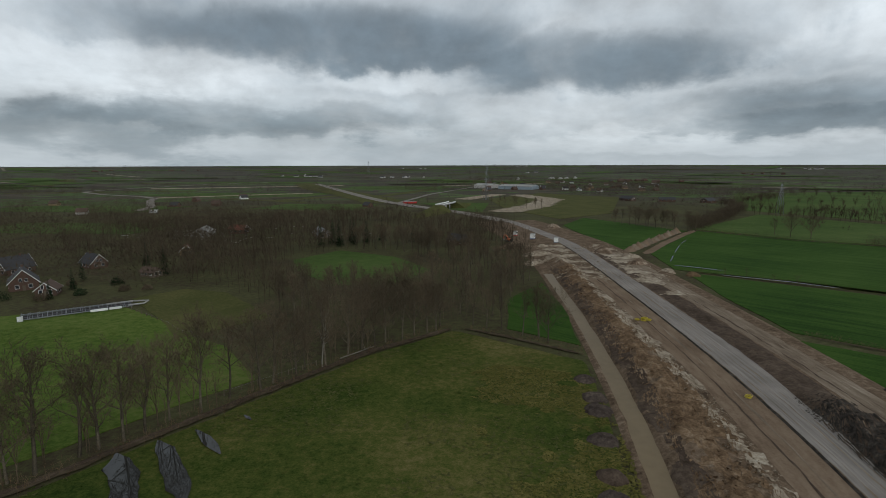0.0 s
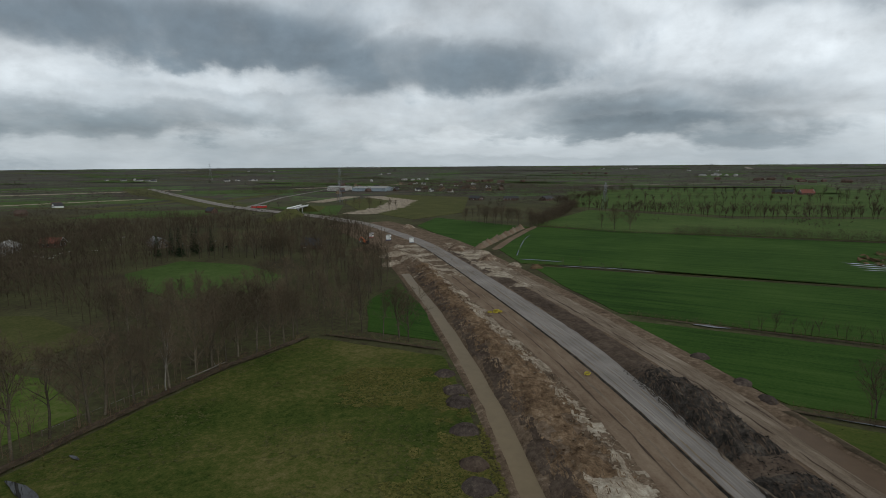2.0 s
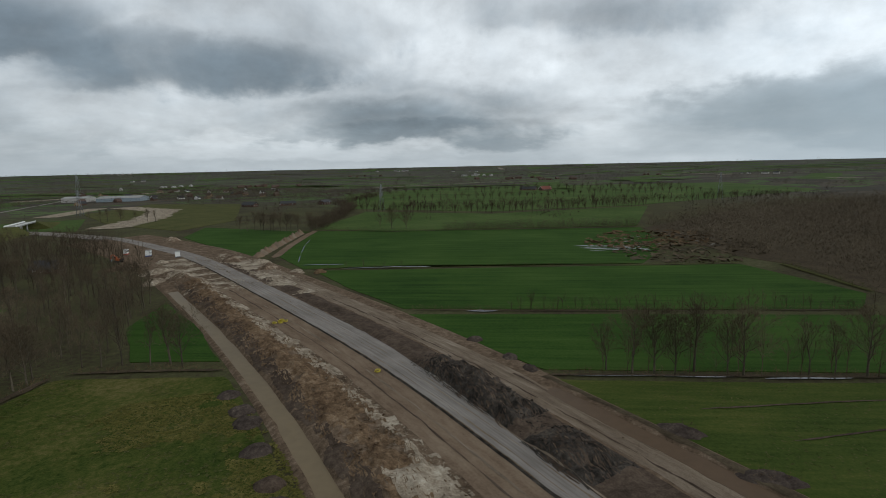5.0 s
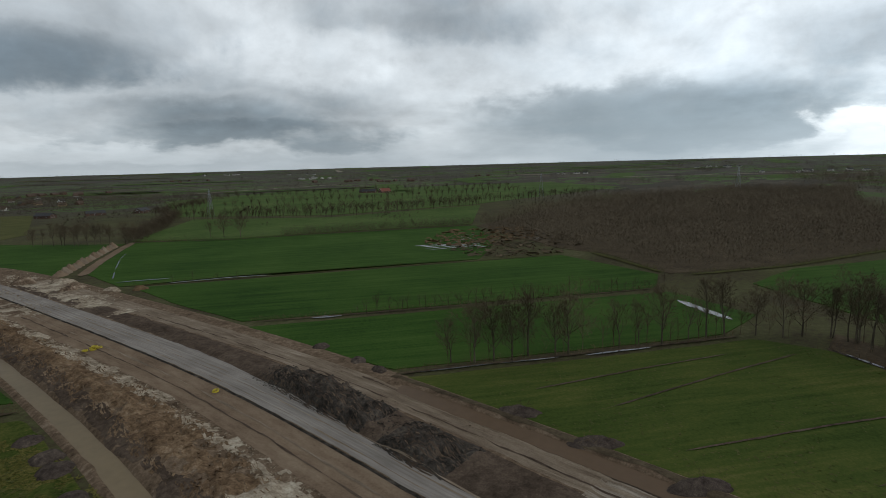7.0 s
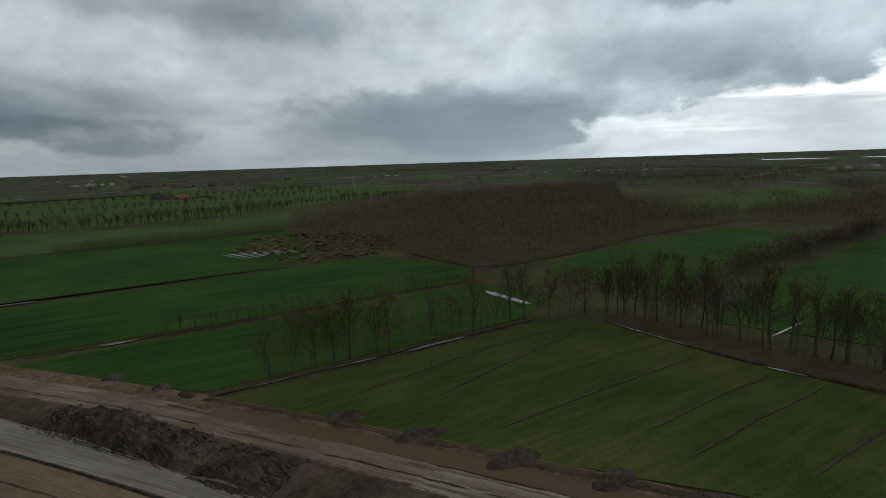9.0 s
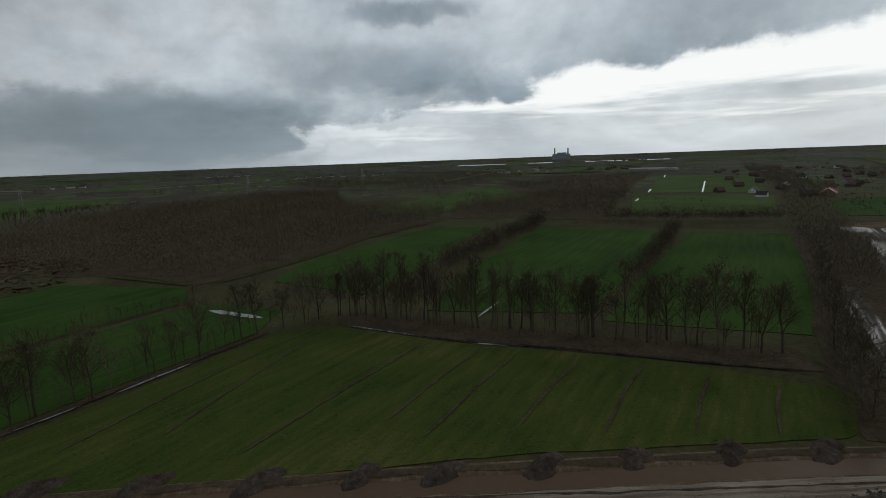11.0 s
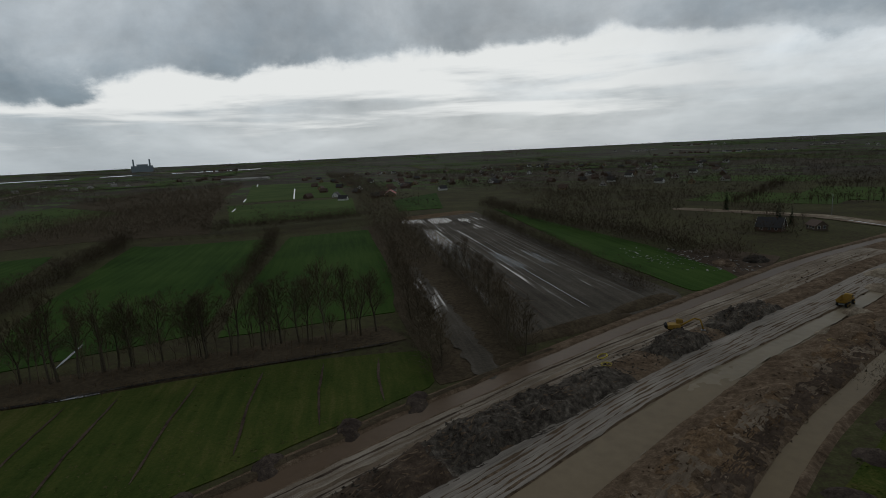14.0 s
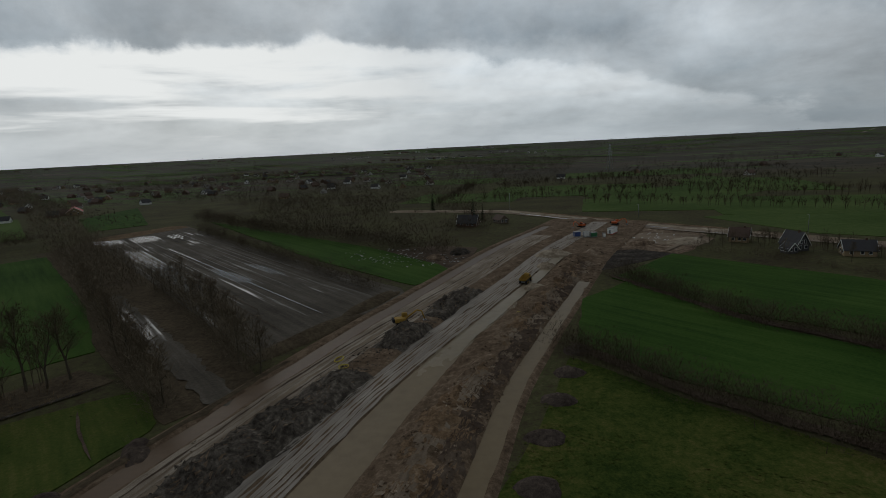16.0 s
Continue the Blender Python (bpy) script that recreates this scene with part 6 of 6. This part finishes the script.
def tufts(poly, n, mat, label, seed, size=.32):
    rr = np.random.RandomState(seed)
    poly = np.asarray(poly, float)
    p = rr.uniform(poly.min(0), poly.max(0), (n * 2, 2))
    p = p[inside(poly, p[:, 0], p[:, 1])]
    p = p[fbm(p[:, 0] / 14, p[:, 1] / 14, seed) + .4 * fbm(p[:, 0] / 3, p[:, 1] / 3, seed + 2) > -.05][:n]
    m = len(p)
    a = rr.uniform(0, 6.283, (m, 2))
    w = size * rr.uniform(.4, 1.2, m)
    base = np.c_[p, np.full(m, .2)]
    V = []
    for k in range(2):
        d = np.stack([np.cos(a[:, k]), np.sin(a[:, k]), np.zeros(m)], 1) * w[:, None]
        V.append(np.stack([base - d, base + d, base + np.c_[rr.normal(0, .35, (m, 2)) * w[:, None] * 2.5, w * rr.uniform(.12, .3, m)]], 1))
    V = np.concatenate(V).reshape(-1, 3)
    return tagged(mesh_object("grass_tufts", V, np.arange(len(V)).reshape(-1, 3), mat, smooth=False), label, "grass", kind="stuff")


NEAR = [(-66, 76), (-40, 108), (-19, 136), (3, 156), (34, 130), (30, 84), (26, 60), (0, 60)]
tufts(NEAR, 9000, M["dull"], "yellowish grass tufts on the meadow", 1)
tufts([(27, 56), (32, 85), (34, 104), (32, 124), (14, 130), (-2, 118), (6, 96), (11, 76), (12, 56)], 15000, M["straw"], "yellow tufts of dry grass on the meadow", 8, .34)
tufts(NEAR, 4000, M["meadow"], "green grass tufts on the meadow", 2)
tufts([(-84, 68), (-58, 104), (-44, 121), (-80, 156), (-118, 190), (-145, 175), (-200, 140)], 9000, M["pasture"], "green grass tufts on the pasture", 3, .4)
EASTM = [(92, 78), (126, 46), (164, 12), (162, -6), (140, -30), (108, -78), (84, -100), (70, -86), (80, -30), (88, 20)]
tufts(EASTM, 5000, M["dull"], "yellowish grass tufts on the drained meadow", 4, .3)
tufts(EASTM, 4000, M["grooved"], "green grass tufts on the drained meadow", 5, .3)
tufts([(-13, -122), (4, -66), (10, -50), (-80, -50), (-62, -76)], 6000, M["meadow"], "green grass tufts on the meadow", 6)

# long row of low frames in the pasture, with goods beside it
def frames():
    f = tagged(new("low_frames"), "long grey rows of low metal frames on the pasture", "frame")
    for r, (v, w) in enumerate(((-3.2, .3), (-1.1, 1.3), (1.2, 1.2), (3.3, .3))):
        box("rail", (-19, v - w / 2, .25, 19, v + w / 2, .55), M["steel"] if r in (0, 3) else M["dark_roof"], f)
        for k in range(14):
            u = -18.6 + 37.2 * k / 13
            box("post", (u - .08, v - .1, -.2, u + .08, v + .1, .9), M["steel"], f)
    for k in range(24):
        u = -18 + 36 * k / 23
        box("cross_bar", (u - .06, -3.2, .56, u + .06, 3.2, .66), M["steel"], f)
    box("board", (4, -3.9, .1, 10, -3.3, .8), M["white"], f, "white board")
    box("board", (10.6, -3.9, .1, 15, -3.3, .8), M["white"], f, "white board")
    box("tank", (-19.6, -3.6, .0, -17.8, -2.4, 1.4), M["white"], f, "white tank")
    f.matrix_basis = pose(-125.5, 180.5, .2, 0, 0, 35) @ Matrix.Diagonal((.84, 1.15, 1, 1))


frames()
g2 = tagged(new("low_frames"), "bent grey metal frame lying on the pasture", "frame")
for i, (a, b) in enumerate([((-6, 0), (2, 1.5)), ((2, 1.5), (7, 0)), ((7, 0), (6, -4)), ((6, -4), (1, -4.5))]):
    tube("rail", (*a, .4), (*b, .4), .3, M["grey"], g2, 6)
g2.matrix_basis = pose(-115, 191, .2, 0, 0, 25)


# fence, poles, pylons
def fence(pts, step, label, h=1.2):
    f = tagged(new("fence"), label, "fence")
    p = polyline(pts, step)
    for x, y in p:
        box("post", (x - .07, y - .07, 0, x + .07, y + .07, h), M["wood_post"], f)
    for a, b in zip(p, p[1:]):
        tube("wire", (*a, h * .8), (*b, h * .8), .015, M["steel"], f, 3)


fence([(-60, 148), (-78, 156), (-88, 166), (-119, 191)], 4, "wooden post and wire fence along the pasture")
fence([(-48, 112), (-30, 132)], 4, "old post and wire fence under the oaks", 1.3)


def pole(x, y, h, lamp, label):
    p = tagged(new("street_lamp" if lamp else "utility_pole"), label, "lamp post" if lamp else "pole")
    tube("shaft", (0, 0, 0), (0, 0, h), .16, M["wood_post"] if not lamp else M["steel"], p, 8, .1)
    if lamp:
        tube("arm", (0, 0, h), (1.2, 0, h + .2), .06, M["steel"], p, 6)
        box("lamp_head", (1.0, -.15, h + .1, 1.8, .15, h + .28), M["grey"], p)
    else:
        box("cross_arm", (-.9, -.07, h - .5, .9, .07, h - .35), M["wood_post"], p)
    p.matrix_basis = pose(x, y, .2, 0, 0, 40)


pole(0, -405, 13, True, "tall grey lamp post at the crossing")
pole(-142, -276, 9, True, "grey lamp post behind the houses")
pole(20, -400, 9, False, "wooden utility pole at the crossing")
pole(-80, -350, 8, True, "grey lamp post along the crossing road")


def pylon(x, y, h, rot):
    p = tagged(new("pylon"), "grey lattice power pylon standing in far fields", "pylon", "power pylons")
    w = h * .09
    lv = [0, .2, .38, .54, .68, .8, .9, 1]
    at = lambda k, i: ((w * (1 - .85 * lv[k])) * (1 if i in (0, 3) else -1), (w * (1 - .85 * lv[k])) * (1 if i < 2 else -1), h * lv[k])
    for i in range(4):
        tube("leg", at(0, i), at(7, i), .22, M["steel"], p, 4, .12)
        for k in range(7):
            tube("brace", at(k, i), at(k + 1, (i + 1) % 4), .09, M["steel"], p, 3)
    for z, l in ((.7, .2), (.82, .16), (.93, .12)):
        for s in (-1, 1):
            tube("cross_arm", (0, 0, h * z), (s * h * l, 0, h * z + .6), .28, M["steel"], p, 4, .08)
    p.matrix_basis = pose(x, y, 0, 0, 0, rot)


for x, y, h in ((929, 103, 34), (700, 320, 34), (330, 530, 30), (1150, -100, 36), (60, 760, 30), (120, 1500, 48), (-300, 2200, 60), (-160, -900, 40)):
    pylon(x, y, h, 30)


# power station on the horizon
def power_station():
    p = tagged(new("power_station"), "far blue-grey power station with two chimneys", "power station")
    box("hall", (-62, -30, 0, 62, 30, 40), M["plant_wall"], p, bevel=1)
    box("annex", (-30, -32, 40, 34, 28, 50), M["plant_wall"], p, bevel=1)
    for u in (-46, 46):
        tube("chimney", (u, 0, 38), (u, 0, 82), 5.5, M["plant_wall"], p, 14, 4.5)
    a = radians(-115.6)
    x, y = -math.sin(a) * 3600, math.cos(a) * 3600
    p.matrix_basis = pose(x, y, float(land_height(x, y)) - 2, 0, 0, -115) @ Matrix.Scale(.9, 4)


power_station()


# conifers, birch and fallen trunk
def conifer(seed, h):
    rr = np.random.RandomState(seed)
    t = tagged(new("conifer"), "dark green conifer standing among bare trees", "tree", "conifers")
    tube("trunk", (0, 0, -.3), (0, 0, h * .95), h * .018, M["bark"], t, 6, .03)
    V = []
    for k in range(420):
        f = rr.uniform(.08, 1)
        a, r = rr.uniform(0, 6.283), (1 - f) * h * .2 * rr.uniform(.5, 1.05) + .15
        p = np.array([math.cos(a) * r * .25, math.sin(a) * r * .25, f * h])
        q = np.array([math.cos(a) * r, math.sin(a) * r, f * h - r * .35])
        o = np.array([-math.sin(a), math.cos(a), .2]) * h * .022 * (1.3 - f)
        V += [tuple(p), tuple(q - o), tuple(q + o)]
    tagged(mesh_object("crown", V, np.arange(len(V)).reshape(-1, 3), M["evergreen"], smooth=False), kind="stuff").parent = t
    return t


CON = [conifer(1, 17), conifer(2, 14)]
for i, (x, y, s) in enumerate([(-64, 330, 1.1), (-56, 336, 1.2), (-70, 340, 1), (-49, 342, 1.1), (-76, 332, .9), (-60, 348, 1.1), (-150, 214, .55), (-158, 232, .7), (-128, 244, .8), (-182, 230, .6), (-148, 198, .5), (-146, 262, .9), (24, -352, .9), (18, -356, .8), (60, -420, .9), (-20, 345, .8), (-40, 352, 1)]):
    ob = CON[i % 2] if i < 2 else copy_thing(CON[i % 2], Matrix())
    ob.matrix_basis = pose(x, y, 0, 0, 0, 50 * i) @ Matrix.Scale(s, 4)
birch = bare_tree(301, 13, 3.6, "pale leaning birch at the end of the oak row", .35, (9, 5, 4, 4), M["birch"])
birch.matrix_basis = pose(-30, 128, 0, 0, 8, 20)
log = tagged(new("fallen_trunk"), "white fallen birch trunk lying along the ditch", "tree trunk")
tube("trunk", (-26.5, 133, .7), (-19, 141.5, .9), .17, M["birch"], log, 8, .12)
for a, b in (((-22, 138, .8), (-19.5, 139, 1.8)), ((-21, 139.3, .8), (-21.8, 141.6, 1.5)), ((-24, 135.8, .8), (-22, 136.2, 1.3))):
    tube("branch", a, b, .1, M["birch"], log, 5, .04)
# garden bushes by the houses
for i, (x, y, r) in enumerate([(-165, 196, 3.6), (-150, 196, 3), (-141, 205, 2.6), (-128, 212, 2.4), (-178, 206, 3), (-120, 214, 2.2), (-138, 224, 3), (-156, 222, 2.4)]):
    rr = np.random.RandomState(i)
    v = rr.normal(0, 1, (700, 3))
    v /= np.linalg.norm(v, axis=1)[:, None]
    v[:, 2] = np.abs(v[:, 2])
    p = v * r * (rr.uniform(.55, 1.0, 700) * (1 + .3 * fbm(v[:, 0] * 2 + i, v[:, 1] * 2, 4)))[:, None]
    q = rr.normal(0, .22, (700, 2, 3))
    V = np.stack([p, p + q[:, 0], p + q[:, 1]], 1).reshape(-1, 3)
    b = tagged(mesh_object("bush", V, np.arange(len(V)).reshape(-1, 3), M["evergreen"] if i % 2 == 0 else M["twig"], smooth=False), "rounded dark garden bush by the houses", "bush", "garden bushes")
    b.matrix_basis = pose(x, y, .1)
